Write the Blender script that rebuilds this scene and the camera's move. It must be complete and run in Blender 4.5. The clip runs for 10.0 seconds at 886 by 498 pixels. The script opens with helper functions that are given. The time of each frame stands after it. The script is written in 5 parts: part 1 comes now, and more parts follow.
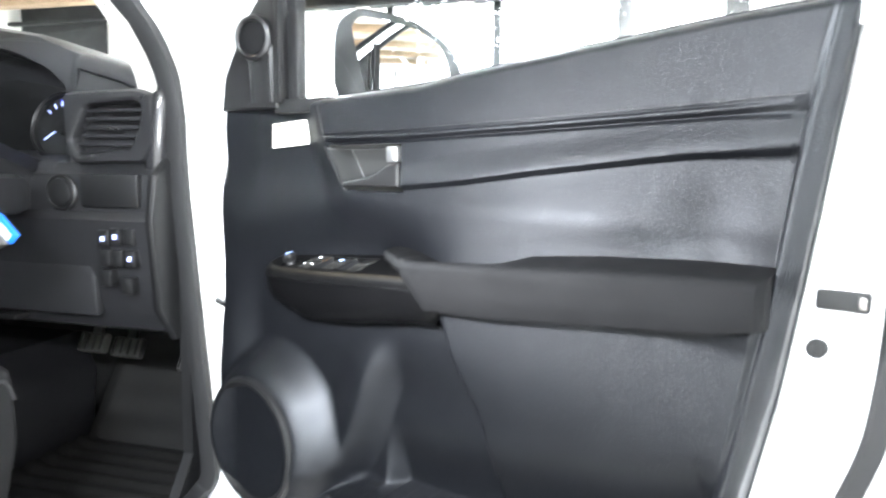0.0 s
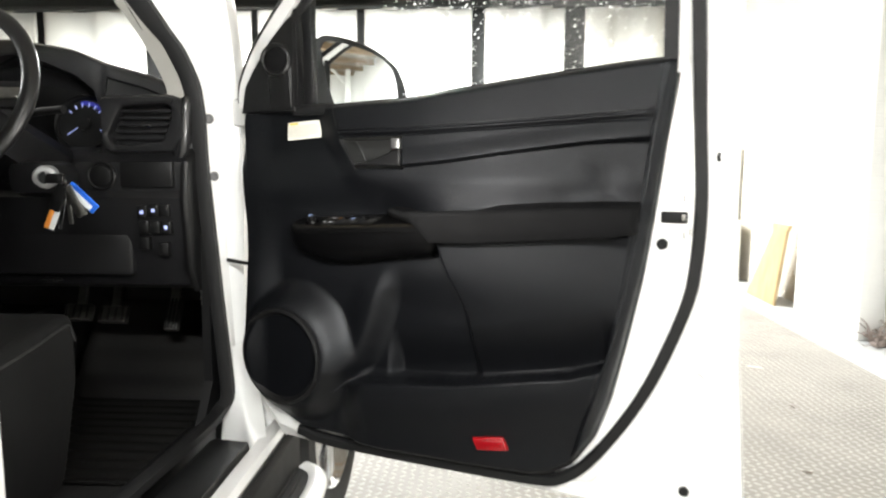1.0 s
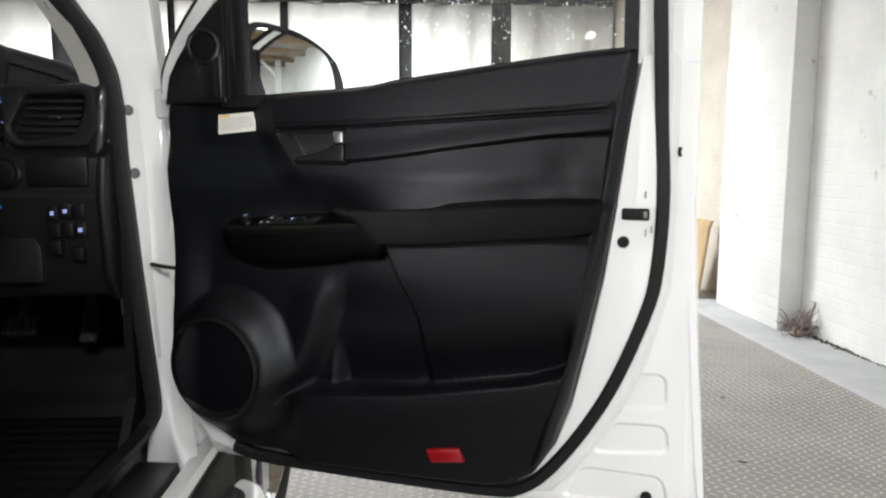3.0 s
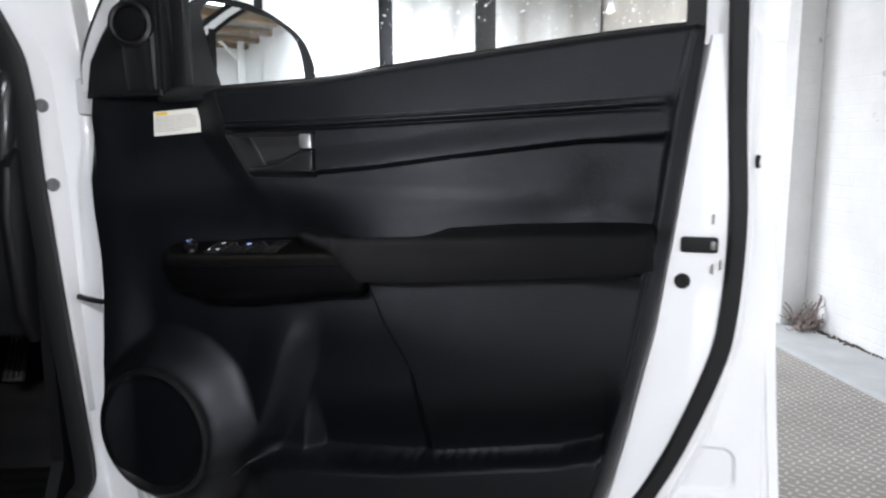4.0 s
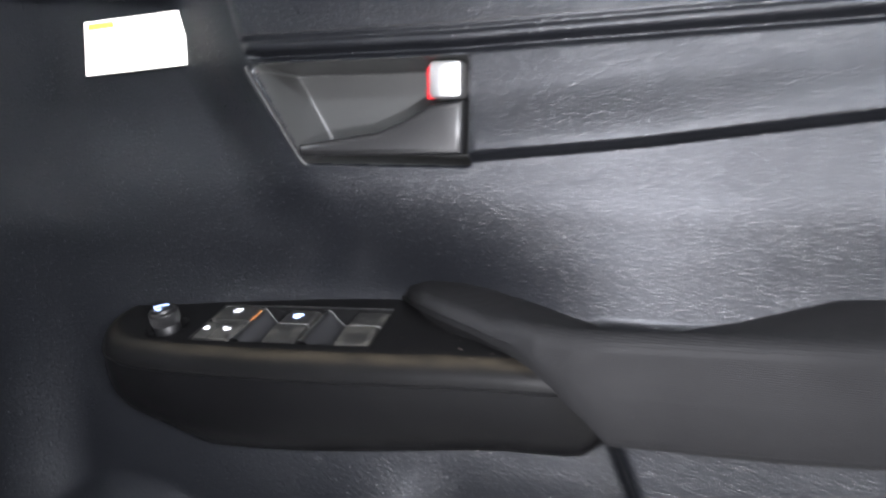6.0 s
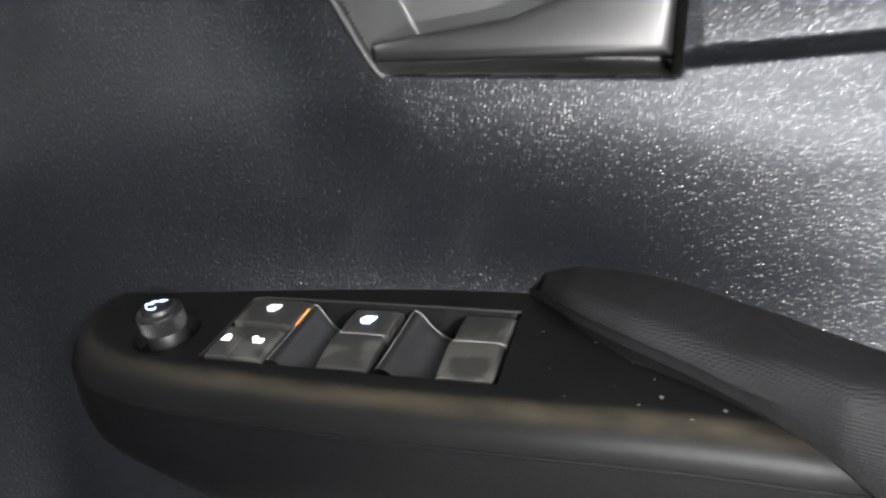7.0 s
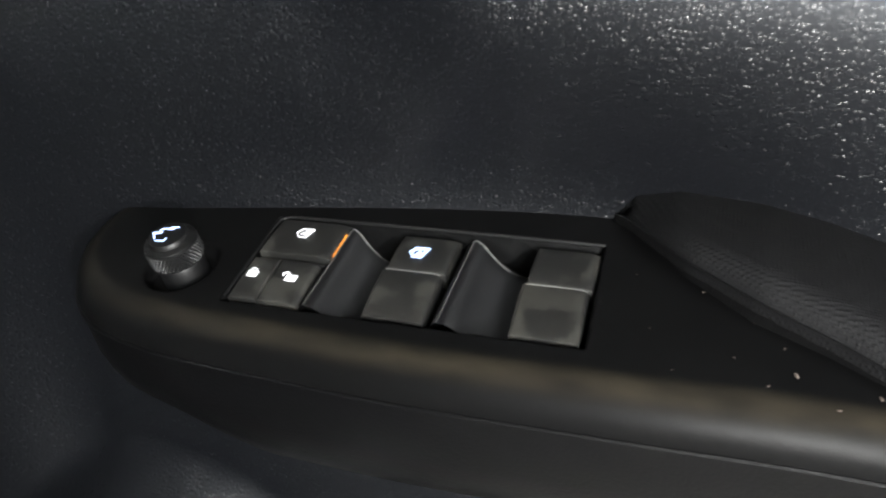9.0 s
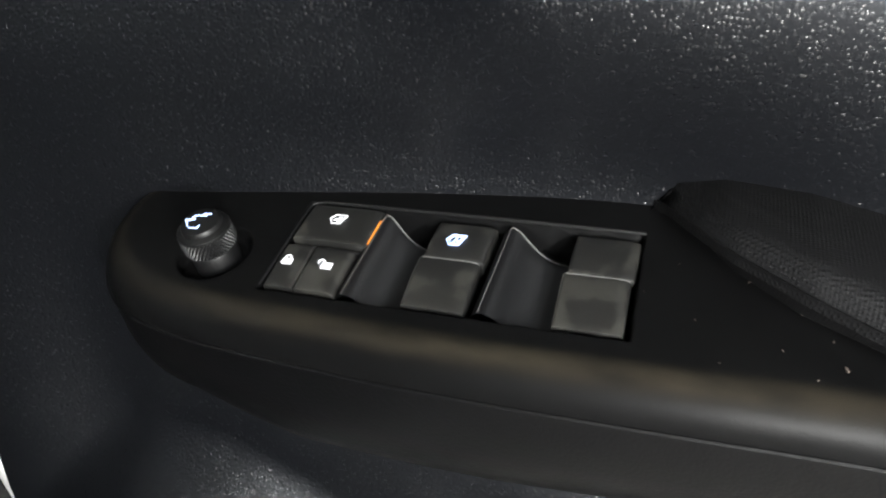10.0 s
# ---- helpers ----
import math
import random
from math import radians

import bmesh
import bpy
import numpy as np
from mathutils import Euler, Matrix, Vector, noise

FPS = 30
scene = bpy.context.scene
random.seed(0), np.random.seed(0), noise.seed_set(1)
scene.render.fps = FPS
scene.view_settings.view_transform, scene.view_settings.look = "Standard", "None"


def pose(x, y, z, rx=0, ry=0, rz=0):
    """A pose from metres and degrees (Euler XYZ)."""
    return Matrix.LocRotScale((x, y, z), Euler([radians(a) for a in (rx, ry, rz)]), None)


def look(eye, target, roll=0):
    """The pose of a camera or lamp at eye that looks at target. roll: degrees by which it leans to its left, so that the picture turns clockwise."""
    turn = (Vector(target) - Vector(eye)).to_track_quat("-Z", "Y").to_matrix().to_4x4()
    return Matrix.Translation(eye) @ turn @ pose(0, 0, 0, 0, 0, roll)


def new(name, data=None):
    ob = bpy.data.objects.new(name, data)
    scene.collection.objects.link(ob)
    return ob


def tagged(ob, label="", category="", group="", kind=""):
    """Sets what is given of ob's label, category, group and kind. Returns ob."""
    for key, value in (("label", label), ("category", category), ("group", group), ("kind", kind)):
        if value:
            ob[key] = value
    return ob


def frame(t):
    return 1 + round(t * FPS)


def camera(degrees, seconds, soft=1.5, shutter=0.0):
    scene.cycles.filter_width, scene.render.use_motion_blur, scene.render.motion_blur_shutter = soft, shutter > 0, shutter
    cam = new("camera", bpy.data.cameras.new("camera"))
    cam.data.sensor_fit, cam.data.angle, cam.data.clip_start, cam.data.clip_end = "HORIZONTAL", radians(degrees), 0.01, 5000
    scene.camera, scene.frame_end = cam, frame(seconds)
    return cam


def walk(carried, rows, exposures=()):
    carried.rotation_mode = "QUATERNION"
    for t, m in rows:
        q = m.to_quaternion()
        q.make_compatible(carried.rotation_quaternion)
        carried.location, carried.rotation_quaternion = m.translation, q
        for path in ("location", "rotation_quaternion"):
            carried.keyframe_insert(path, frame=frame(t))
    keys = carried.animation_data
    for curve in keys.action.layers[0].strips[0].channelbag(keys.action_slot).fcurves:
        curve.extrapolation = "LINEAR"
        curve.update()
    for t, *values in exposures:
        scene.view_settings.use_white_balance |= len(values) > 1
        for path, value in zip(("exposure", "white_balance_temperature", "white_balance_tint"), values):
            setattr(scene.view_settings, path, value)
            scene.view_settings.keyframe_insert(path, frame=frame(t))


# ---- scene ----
cam = camera(65.2, 10.0, soft=2.2, shutter=0.5)
PATH = [
    (0, (1.036, -0.674, 1.149), (-0.224, 0.858, 0.897), 0.5),
    (0.5, (1.068, -0.981, 1.141), (-0.007, 0.685, 0.876), 0.1),
    (1, (1.11, -1.191, 1.117), (0.206, 0.576, 0.874), 0.2),
    (1.5, (1.147, -1.289, 1.103), (0.323, 0.516, 0.851), 0.1),
    (2, (1.138, -1.278, 1.106), (0.38, 0.555, 0.854), -0.0),
    (3.5, (0.975, -1.017, 1.128), (0.282, 0.841, 0.875), 0.1),
    (4, (0.913, -0.879, 1.154), (0.253, 0.984, 0.852), -0.3),
    (4.5, (0.813, -0.753, 1.169), (0.172, 1.114, 0.845), -0.2),
    (5, (0.726, -0.638, 1.165), (0.106, 1.237, 0.851), 0.1),
    (5.2, (0.691, -0.586, 1.14), (0.087, 1.304, 0.885), 0.7),
    (6.3, (0.472, -0.338, 1.119), (-0.159, 1.526, 0.76), -0.1),
    (6.5, (0.448, -0.303, 1.101), (-0.205, 1.552, 0.736), 0.1),
    (7, (0.414, -0.25, 1.113), (-0.235, 1.565, 0.583), -0.1),
    (7.5, (0.398, -0.22, 1.112), (-0.268, 1.537, 0.428), -0.6),
    (8, (0.392, -0.197, 1.121), (-0.262, 1.505, 0.299), -0.8),
    (8.5, (0.389, -0.195, 1.122), (-0.257, 1.472, 0.226), -1.0),
    (9, (0.376, -0.198, 1.125), (-0.256, 1.439, 0.165), -1.0),
    (9.5, (0.36, -0.197, 1.129), (-0.256, 1.417, 0.122), -0.8),
    (10, (0.362, -0.197, 1.13), (-0.257, 1.395, 0.089), -1.1),
]
walk(cam, [(t, look(eye, target, roll)) for t, eye, target, roll in PATH],
     exposures=[(0.0, 3.0, 6000, 10), (0.5, 1.75, 6400, 10), (1.0, 0.85, 6700, 10), (2.2, 0.0, 6700, 11), (3.3, -0.1, 6300, 13), (4.5, 0.18, 5850, 18), (5.2, 0.75, 5700, 20),
                (6.3, 2.55, 6250, 13), (7.0, 2.5, 6400, 11), (7.5, 2.25, 6450, 10), (8.0, 2.05, 6500, 8), (9.0, 1.85, 6450, 9), (10.0, 1.80, 6450, 9)])

# ------------------------------------------------------------------ frames of reference
# The truck and the garage share one heading: local x runs to the rear of the truck, y outwards, z up.
CAR = pose(-0.10, 0.05, 0, 0, 0, -66)
HOME = Matrix.Identity(4)

# ------------------------------------------------------------------ world and lights
world = bpy.data.worlds.new("world")
scene.world = world
world.use_nodes = True
world.node_tree.nodes["Background"].inputs[0].default_value = (0.75, 0.85, 1.0, 1)
world.node_tree.nodes["Background"].inputs[1].default_value = 0.12


def lamp(name, kind, m, power, size=0.1, size_y=0.1, colour=(1, 1, 1)):
    data = bpy.data.lights.new(name, kind)
    data.energy, data.color = power, colour
    if kind == "AREA":
        data.shape, data.size, data.size_y = "RECTANGLE", size, size_y
    else:
        data.shadow_soft_size = size
    ob = new(name, data)
    ob.matrix_basis = m
    return ob


TUBES = [(-5.2, -2.6), (-5.2, -0.1), (-1.2, -4.2), (4.4, -3.6), (4.4, 1.2), (9.4, -1.2)]
for r, o in TUBES:
    lamp("added_tube_light", "AREA", CAR @ pose(r, o, 3.10), 320 if r < -5 else 270, 0.16, 1.5, (0.97, 1.0, 1.0))
# two fixed lamps stand in for the phone's one moving light, set to suit its highlights
lamp("torch_stand_in", "POINT", pose(0.74, -0.60, 1.24), 2.8, 0.006, colour=(1.0, 0.98, 0.95))
lamp("torch_stand_in", "POINT", pose(0.490, -0.300, 1.080), 3.9, 0.0, colour=(1.0, 0.98, 0.95))


# ------------------------------------------------------------------ materials
def material(name, colour, rough=0.5, metal=0.0, grain=0.0, scale=400.0, spots=0.0, spot_scale=6.0, spec=0.5,
             dark=None, coat=0.0, voronoi=False, even=False, stretch=(1, 1, 1), distance=0.001):
    """Principled paint with broad stains (spots), roughness wear and a fine relief (grain)."""
    mat = bpy.data.materials.new(name)
    mat.use_nodes = True
    nt = mat.node_tree
    b = nt.nodes["Principled BSDF"]
    b.inputs["Base Color"].default_value = (*colour, 1)
    b.inputs["Roughness"].default_value = rough
    b.inputs["Metallic"].default_value = metal
    b.inputs["Specular IOR Level"].default_value = spec
    b.inputs["Coat Weight"].default_value = coat
    b.inputs["Coat Roughness"].default_value = 0.05
    co = nt.nodes.new("ShaderNodeTexCoord")
    mp = nt.nodes.new("ShaderNodeMapping")
    mp.inputs["Scale"].default_value = stretch
    nt.links.new(co.outputs["Object"], mp.inputs["Vector"])
    if spots:
        n = nt.nodes.new("ShaderNodeTexNoise")
        n.inputs["Scale"].default_value = spot_scale
        n.inputs["Detail"].default_value = 6
        n.inputs["Roughness"].default_value = 0.65
        nt.links.new(mp.outputs["Vector"], n.inputs["Vector"])
        ramp = nt.nodes.new("ShaderNodeValToRGB")
        ramp.color_ramp.elements[0].position, ramp.color_ramp.elements[1].position = 0.35, 0.7
        low = dark or tuple(c * (1 - spots) for c in colour)
        ramp.color_ramp.elements[0].color = (*low, 1)
        ramp.color_ramp.elements[1].color = (*colour, 1)
        nt.links.new(n.outputs["Fac"], ramp.inputs["Fac"])
        nt.links.new(ramp.outputs["Color"], b.inputs["Base Color"])
        mr = nt.nodes.new("ShaderNodeMapRange")
        mr.inputs["To Min"].default_value, mr.inputs["To Max"].default_value = min(1, rough * 1.25), rough * 0.85
        nt.links.new(n.outputs["Fac"], mr.inputs["Value"])
        nt.links.new(mr.outputs["Result"], b.inputs["Roughness"])
    if grain:
        if voronoi:
            g = nt.nodes.new("ShaderNodeTexVoronoi")
            g.feature = "SMOOTH_F1"
            g.inputs["Randomness"].default_value = 0.12 if even else 1.0
            out = g.outputs["Distance"]
        else:
            g = nt.nodes.new("ShaderNodeTexNoise")
            g.inputs["Detail"].default_value = 3
            out = g.outputs["Fac"]
        g.inputs["Scale"].default_value = scale
        nt.links.new(mp.outputs["Vector"], g.inputs["Vector"])
        bp = nt.nodes.new("ShaderNodeBump")
        bp.inputs["Strength"].default_value = grain
        bp.inputs["Distance"].default_value = distance
        bp.invert = voronoi
        nt.links.new(out, bp.inputs["Height"])
        nt.links.new(bp.outputs["Normal"], b.inputs["Normal"])
    return mat


def glow(name, colour, strength):
    mat = bpy.data.materials.new(name)
    mat.use_nodes = True
    b = mat.node_tree.nodes["Principled BSDF"]
    b.inputs["Base Color"].default_value = (*colour, 1)
    b.inputs["Emission Color"].default_value = (*colour, 1)
    b.inputs["Emission Strength"].default_value = strength
    return mat


def glass(name, colour=(1, 1, 1), rough=0.0):
    mat = bpy.data.materials.new(name)
    mat.use_nodes = True
    b = mat.node_tree.nodes["Principled BSDF"]
    b.inputs["Base Color"].default_value = (*colour, 1)
    b.inputs["Transmission Weight"].default_value = 1
    b.inputs["Roughness"].default_value = rough
    b.inputs["IOR"].default_value = 1.45
    return mat


GRAINED = material("grained black plastic", (0.0022, 0.0024, 0.0031), 0.46, grain=0.12, scale=720, voronoi=True, spots=0.15, spot_scale=9, spec=0.18, distance=0.0006)


def glinting(mat, scale, distance, rough, most):
    """Small round pimples of uneven gloss, each of which throws a glint of its own."""
    nt = mat.node_tree
    b = nt.nodes["Principled BSDF"]
    co = nt.nodes.new("ShaderNodeTexCoord")
    cells = nt.nodes.new("ShaderNodeTexVoronoi")
    cells.inputs["Scale"].default_value = scale
    nt.links.new(co.outputs["Object"], cells.inputs["Vector"])
    dome = nt.nodes.new("ShaderNodeMath")
    dome.operation = "POWER"
    dome.inputs[1].default_value = 2.0
    nt.links.new(cells.outputs["Distance"], dome.inputs[0])
    high = nt.nodes.new("ShaderNodeBump")
    high.invert = True
    high.inputs["Strength"].default_value = 1.0
    high.inputs["Distance"].default_value = distance
    nt.links.new(dome.outputs["Value"], high.inputs["Height"])
    nt.links.new(high.outputs["Normal"], b.inputs["Coat Normal"])
    split = nt.nodes.new("ShaderNodeSeparateColor")
    nt.links.new(cells.outputs["Color"], split.inputs["Color"])
    gloss = nt.nodes.new("ShaderNodeMapRange")
    gloss.inputs["From Min"].default_value = 0.25
    gloss.inputs["To Max"].default_value = most
    nt.links.new(split.outputs["Red"], gloss.inputs["Value"])
    nt.links.new(gloss.outputs["Result"], b.inputs["Coat Weight"])
    b.inputs["Coat Roughness"].default_value = rough


glinting(GRAINED, 740, 0.00052, 0.25, 0.52)
GRAINED.node_tree.nodes["Principled BSDF"].inputs["Specular Tint"].default_value = (0.90, 0.94, 1.0, 1)
GRAINED.node_tree.nodes["Principled BSDF"].inputs["Coat Tint"].default_value = (0.96, 0.98, 1.0, 1)
SATIN = material("satin black plastic", (0.0055, 0.0055, 0.0058), 0.40, grain=0.10, scale=1500, spots=0.25, spot_scale=14, distance=0.0004, spec=0.3)
FABRIC = material("black woven pad", (0.0041, 0.0041, 0.0044), 0.64, grain=0.9, scale=900, voronoi=True, even=True, spots=0.2, spot_scale=20, spec=0.08, distance=0.0008)
PAINT = material("white car paint", (0.80, 0.80, 0.79), 0.22, spots=0.04, spot_scale=3, coat=0.6)
BOWL = material("smooth satin bowl", (0.018, 0.0185, 0.018), 0.42, grain=0.05, scale=1500, spots=0.2, spot_scale=20, distance=0.0003)
RUBBER = material("black rubber", (0.0070, 0.0070, 0.0075), 0.5, grain=0.15, scale=900, spots=0.3, spot_scale=12, spec=0.3)
CARPET = material("black carpet", (0.012, 0.012, 0.0125), 0.9, grain=0.8, scale=700, spots=0.4, spot_scale=10)
GREYTRIM = material("grey cloth trim", (0.30, 0.29, 0.27), 0.8, grain=0.3, scale=900, spots=0.1)
CHROME = material("chrome", (0.75, 0.76, 0.78), 0.12, metal=1.0, spots=0.1, spot_scale=30)
STEEL = material("dull steel", (0.35, 0.34, 0.32), 0.35, metal=1.0, spots=0.3, spot_scale=40)
PLUG = material("dark plug", (0.012, 0.012, 0.012), 0.7, spots=0.2, spec=0.25)
WALL = material("whitewashed brick", (0.77, 0.77, 0.75), 0.85, grain=0.5, scale=60, spots=0.12, spot_scale=2.2, distance=0.004)


def brick_relief(mat):
    """Courses of brick that show softly through the whitewash, with dark pits and stains."""
    nt = mat.node_tree
    b = nt.nodes["Principled BSDF"]
    co = nt.nodes.new("ShaderNodeTexCoord")
    turn = nt.nodes.new("ShaderNodeMapping")
    turn.inputs["Rotation"].default_value = (0, 0, radians(66))
    parts = nt.nodes.new("ShaderNodeSeparateXYZ")
    both = nt.nodes.new("ShaderNodeMath")
    flat = nt.nodes.new("ShaderNodeCombineXYZ")
    nt.links.new(co.outputs["Object"], turn.inputs["Vector"])
    nt.links.new(turn.outputs["Vector"], parts.inputs["Vector"])
    nt.links.new(parts.outputs["X"], both.inputs[0])
    nt.links.new(parts.outputs["Y"], both.inputs[1])
    nt.links.new(both.outputs["Value"], flat.inputs["X"])
    nt.links.new(parts.outputs["Z"], flat.inputs["Y"])
    brick = nt.nodes.new("ShaderNodeTexBrick")
    brick.inputs["Scale"].default_value = 1
    brick.inputs["Brick Width"].default_value = 0.225
    brick.inputs["Row Height"].default_value = 0.075
    brick.inputs["Mortar Size"].default_value = 0.006
    brick.inputs["Mortar Smooth"].default_value = 1.0
    nt.links.new(flat.outputs["Vector"], brick.inputs["Vector"])
    bump = nt.nodes.new("ShaderNodeBump")
    bump.invert = True
    bump.inputs["Strength"].default_value = 0.30
    bump.inputs["Distance"].default_value = 0.006
    nt.links.new(brick.outputs["Fac"], bump.inputs["Height"])
    fine = b.inputs["Normal"].links[0].from_node
    nt.links.new(bump.outputs["Normal"], fine.inputs["Normal"])
    pits = nt.nodes.new("ShaderNodeTexNoise")
    pits.inputs["Scale"].default_value = 9
    pits.inputs["Detail"].default_value = 8
    nt.links.new(co.outputs["Object"], pits.inputs["Vector"])
    ramp = nt.nodes.new("ShaderNodeValToRGB")
    ramp.color_ramp.elements[0].position, ramp.color_ramp.elements[1].position = 0.68, 0.76
    ramp.color_ramp.elements[0].color, ramp.color_ramp.elements[1].color = (0, 0, 0, 1), (0.75, 0.75, 0.75, 1)
    nt.links.new(pits.outputs["Fac"], ramp.inputs["Fac"])
    mix = nt.nodes.new("ShaderNodeMix")
    mix.data_type = "RGBA"
    mix.inputs[7].default_value = (0.30, 0.25, 0.20, 1)
    nt.links.new(ramp.outputs["Color"], mix.inputs[0])
    nt.links.new(b.inputs["Base Color"].links[0].from_socket, mix.inputs[6])
    nt.links.new(mix.outputs[2], b.inputs["Base Color"])


brick_relief(WALL)
WALL_DIM = material("yellowish whitewash, darkened for shade", (0.60, 0.56, 0.49), 0.9, grain=0.6, scale=50, spots=0.18, spot_scale=2.6, distance=0.005)
brick_relief(WALL_DIM)
SHEET = material("white sheet panel", (0.80, 0.80, 0.77), 0.5, spots=0.10, spot_scale=1.3, stretch=(1, 1, 0.4))
DARKGAP = material("near-black for gaps and rail", (0.02, 0.021, 0.022), 0.6, spots=0.5, spot_scale=5)
FLOOR = material("worn grey plate floor", (0.35, 0.33, 0.30), 0.6, grain=0.3, scale=60, spots=0.25, spot_scale=1.5, distance=0.003)
KERB = material("grey painted kerb", (0.50, 0.51, 0.51), 0.7, grain=0.2, scale=80, spots=0.2, spot_scale=3)
WOOD = material("raw pine board", (0.52, 0.38, 0.20), 0.7, grain=0.2, scale=60, spots=0.35, spot_scale=5, stretch=(6, 6, 0.6))
BEAM = material("old roof timber", (0.30, 0.21, 0.13), 0.8, grain=0.3, scale=40, spots=0.4, spot_scale=4, stretch=(1, 0.3, 4))
PLASTER = material("grey ceiling tone, kept dark", (0.27, 0.25, 0.22), 0.9, grain=0.2, scale=40, spots=0.3, spot_scale=2)
TYRE = material("tyre rubber", (0.02, 0.02, 0.02), 0.8, grain=0.4, scale=200, spots=0.3)
MIRROR = material("mirror silver", (0.92, 0.93, 0.94), 0.01, metal=1.0)
PANE = glass("window glass", (0.97, 0.99, 0.98))


# ------------------------------------------------------------------ mesh helpers
def thing(name, at=(0, 0, 0), label="", category="", group="", kind=""):
    ob = new(name)
    ob.empty_display_size = 0.05
    ob.matrix_basis = Matrix.Translation(at)
    return tagged(ob, label, category, group, kind)


def base_of(ob):
    m = ob.matrix_parent_inverse @ ob.matrix_basis if ob.parent else ob.matrix_basis
    return base_of(ob.parent) @ m if ob.parent else m


def part(name, bm, mat, parent=None, label="", m=HOME, smooth=True):
    """Links a bmesh as one mesh object under a thing or a part; its points are places in the world, or in the frame m."""
    me = bpy.data.meshes.new(name)
    bm.transform(m)
    if m.determinant() < 0:
        bmesh.ops.reverse_faces(bm, faces=bm.faces)
    bm.to_mesh(me)
    bm.free()
    me.materials.append(mat)
    if smooth:
        me.shade_smooth()
        me.set_sharp_from_angle(angle=radians(35))
    ob = new(name, me)
    if parent is not None:
        ob.parent = parent
        ob.matrix_parent_inverse = base_of(parent).inverted()
    return tagged(ob, label)


def box(x0, x1, y0, y1, z0, z1, bevel=0.0, seg=2):
    bm = bmesh.new()
    bmesh.ops.create_cube(bm, size=1, matrix=Matrix.LocRotScale(((x0 + x1) / 2, (y0 + y1) / 2, (z0 + z1) / 2), None, (abs(x1 - x0), abs(y1 - y0), abs(z1 - z0))))
    if bevel:
        bmesh.ops.bevel(bm, geom=bm.edges[:], offset=bevel, segments=seg, affect="EDGES", profile=0.5)
    return bm


def prism(points, d0, d1, axis="y", bevel=0.0, seg=2):
    """A plate with the outline points, from d0 to d1 along the axis."""
    bm = bmesh.new()
    def at(p, d):
        return {"y": (p[0], d, p[1]), "x": (d, p[0], p[1]), "z": (p[0], p[1], d)}[axis]
    a = [bm.verts.new(at(p, d0)) for p in points]
    b = [bm.verts.new(at(p, d1)) for p in points]
    n = len(points)
    bm.faces.new(a)
    bm.faces.new(b[::-1])
    for k in range(n):
        bm.faces.new((a[k], b[k], b[(k + 1) % n], a[(k + 1) % n]))
    bmesh.ops.recalc_face_normals(bm, faces=bm.faces)
    if bevel:
        rim = [e for e in bm.edges if len(e.link_faces) == 2 and any(len(f.verts) == n and n > 4 for f in e.link_faces)] if n > 4 else bm.edges[:]
        bmesh.ops.bevel(bm, geom=rim, offset=bevel, segments=seg, affect="EDGES", profile=0.5)
    return bm


def curve_points(points, n=40):
    """A smooth line through the points."""
    pts = [Vector(p) for p in points]
    pts = [2 * pts[0] - pts[1]] + pts + [2 * pts[-1] - pts[-2]]
    out, spans = [], len(pts) - 3
    for k in range(n + 1):
        u = k / n * spans
        i = min(int(u), spans - 1)
        f = u - i
        a, b, c, d = pts[i:i + 4]
        out.append(0.5 * ((2 * b) + (c - a) * f + (2 * a - 5 * b + 4 * c - d) * f * f + (3 * b - a - 3 * c + d) * f ** 3))
    return out


def sweep(line, profile, closed_ends=True, up=(0, 0, 1), scale=None):
    """A bar along the line with the profile (side, up) at each place."""
    bm = bmesh.new()
    rings = []
    for k, p in enumerate(line):
        p = Vector(p)
        d = (Vector(line[min(k + 1, len(line) - 1)]) - Vector(line[max(k - 1, 0)])).normalized()
        side = d.cross(Vector(up))
        side = side.normalized() if side.length > 1e-6 else Vector((1, 0, 0))
        top = side.cross(d).normalized()
        s = scale(k / (len(line) - 1)) if scale else 1
        rings.append([bm.verts.new(p + side * a * s + top * b * s) for a, b in profile])
    n = len(profile)
    for a, b in zip(rings, rings[1:]):
        for k in range(n):
            bm.faces.new((a[k], a[(k + 1) % n], b[(k + 1) % n], b[k]))
    if closed_ends:
        bm.faces.new(rings[0][::-1])
        bm.faces.new(rings[-1])
    bmesh.ops.recalc_face_normals(bm, faces=bm.faces)
    return bm


def disc_profile(r, n=12):
    return [(r * math.cos(2 * math.pi * k / n), r * math.sin(2 * math.pi * k / n)) for k in range(n)]


def lathe(profile, n=48, m=HOME, close=False):
    """Turns (radius, height) pairs round z."""
    bm = bmesh.new()
    rings = [[bm.verts.new((r * math.cos(2 * math.pi * k / n), r * math.sin(2 * math.pi * k / n), h)) for k in range(n)] for r, h in profile]
    pairs = list(zip(rings, rings[1:])) + ([(rings[-1], rings[0])] if close else [])
    for a, b in pairs:
        for k in range(n):
            bm.faces.new((a[k], a[(k + 1) % n], b[(k + 1) % n], b[k]))
    if not close:
        bm.faces.new(rings[0][::-1])
        bm.faces.new(rings[-1])
    bmesh.ops.recalc_face_normals(bm, faces=bm.faces)
    bm.transform(m)
    return bm


def sheet(grid):
    """A surface through rows of points."""
    bm = bmesh.new()
    rows = [[bm.verts.new(p) for p in row] for row in grid]
    for a, b in zip(rows, rows[1:]):
        for k in range(len(a) - 1):
            bm.faces.new((a[k], a[k + 1], b[k + 1], b[k]))
    return bm


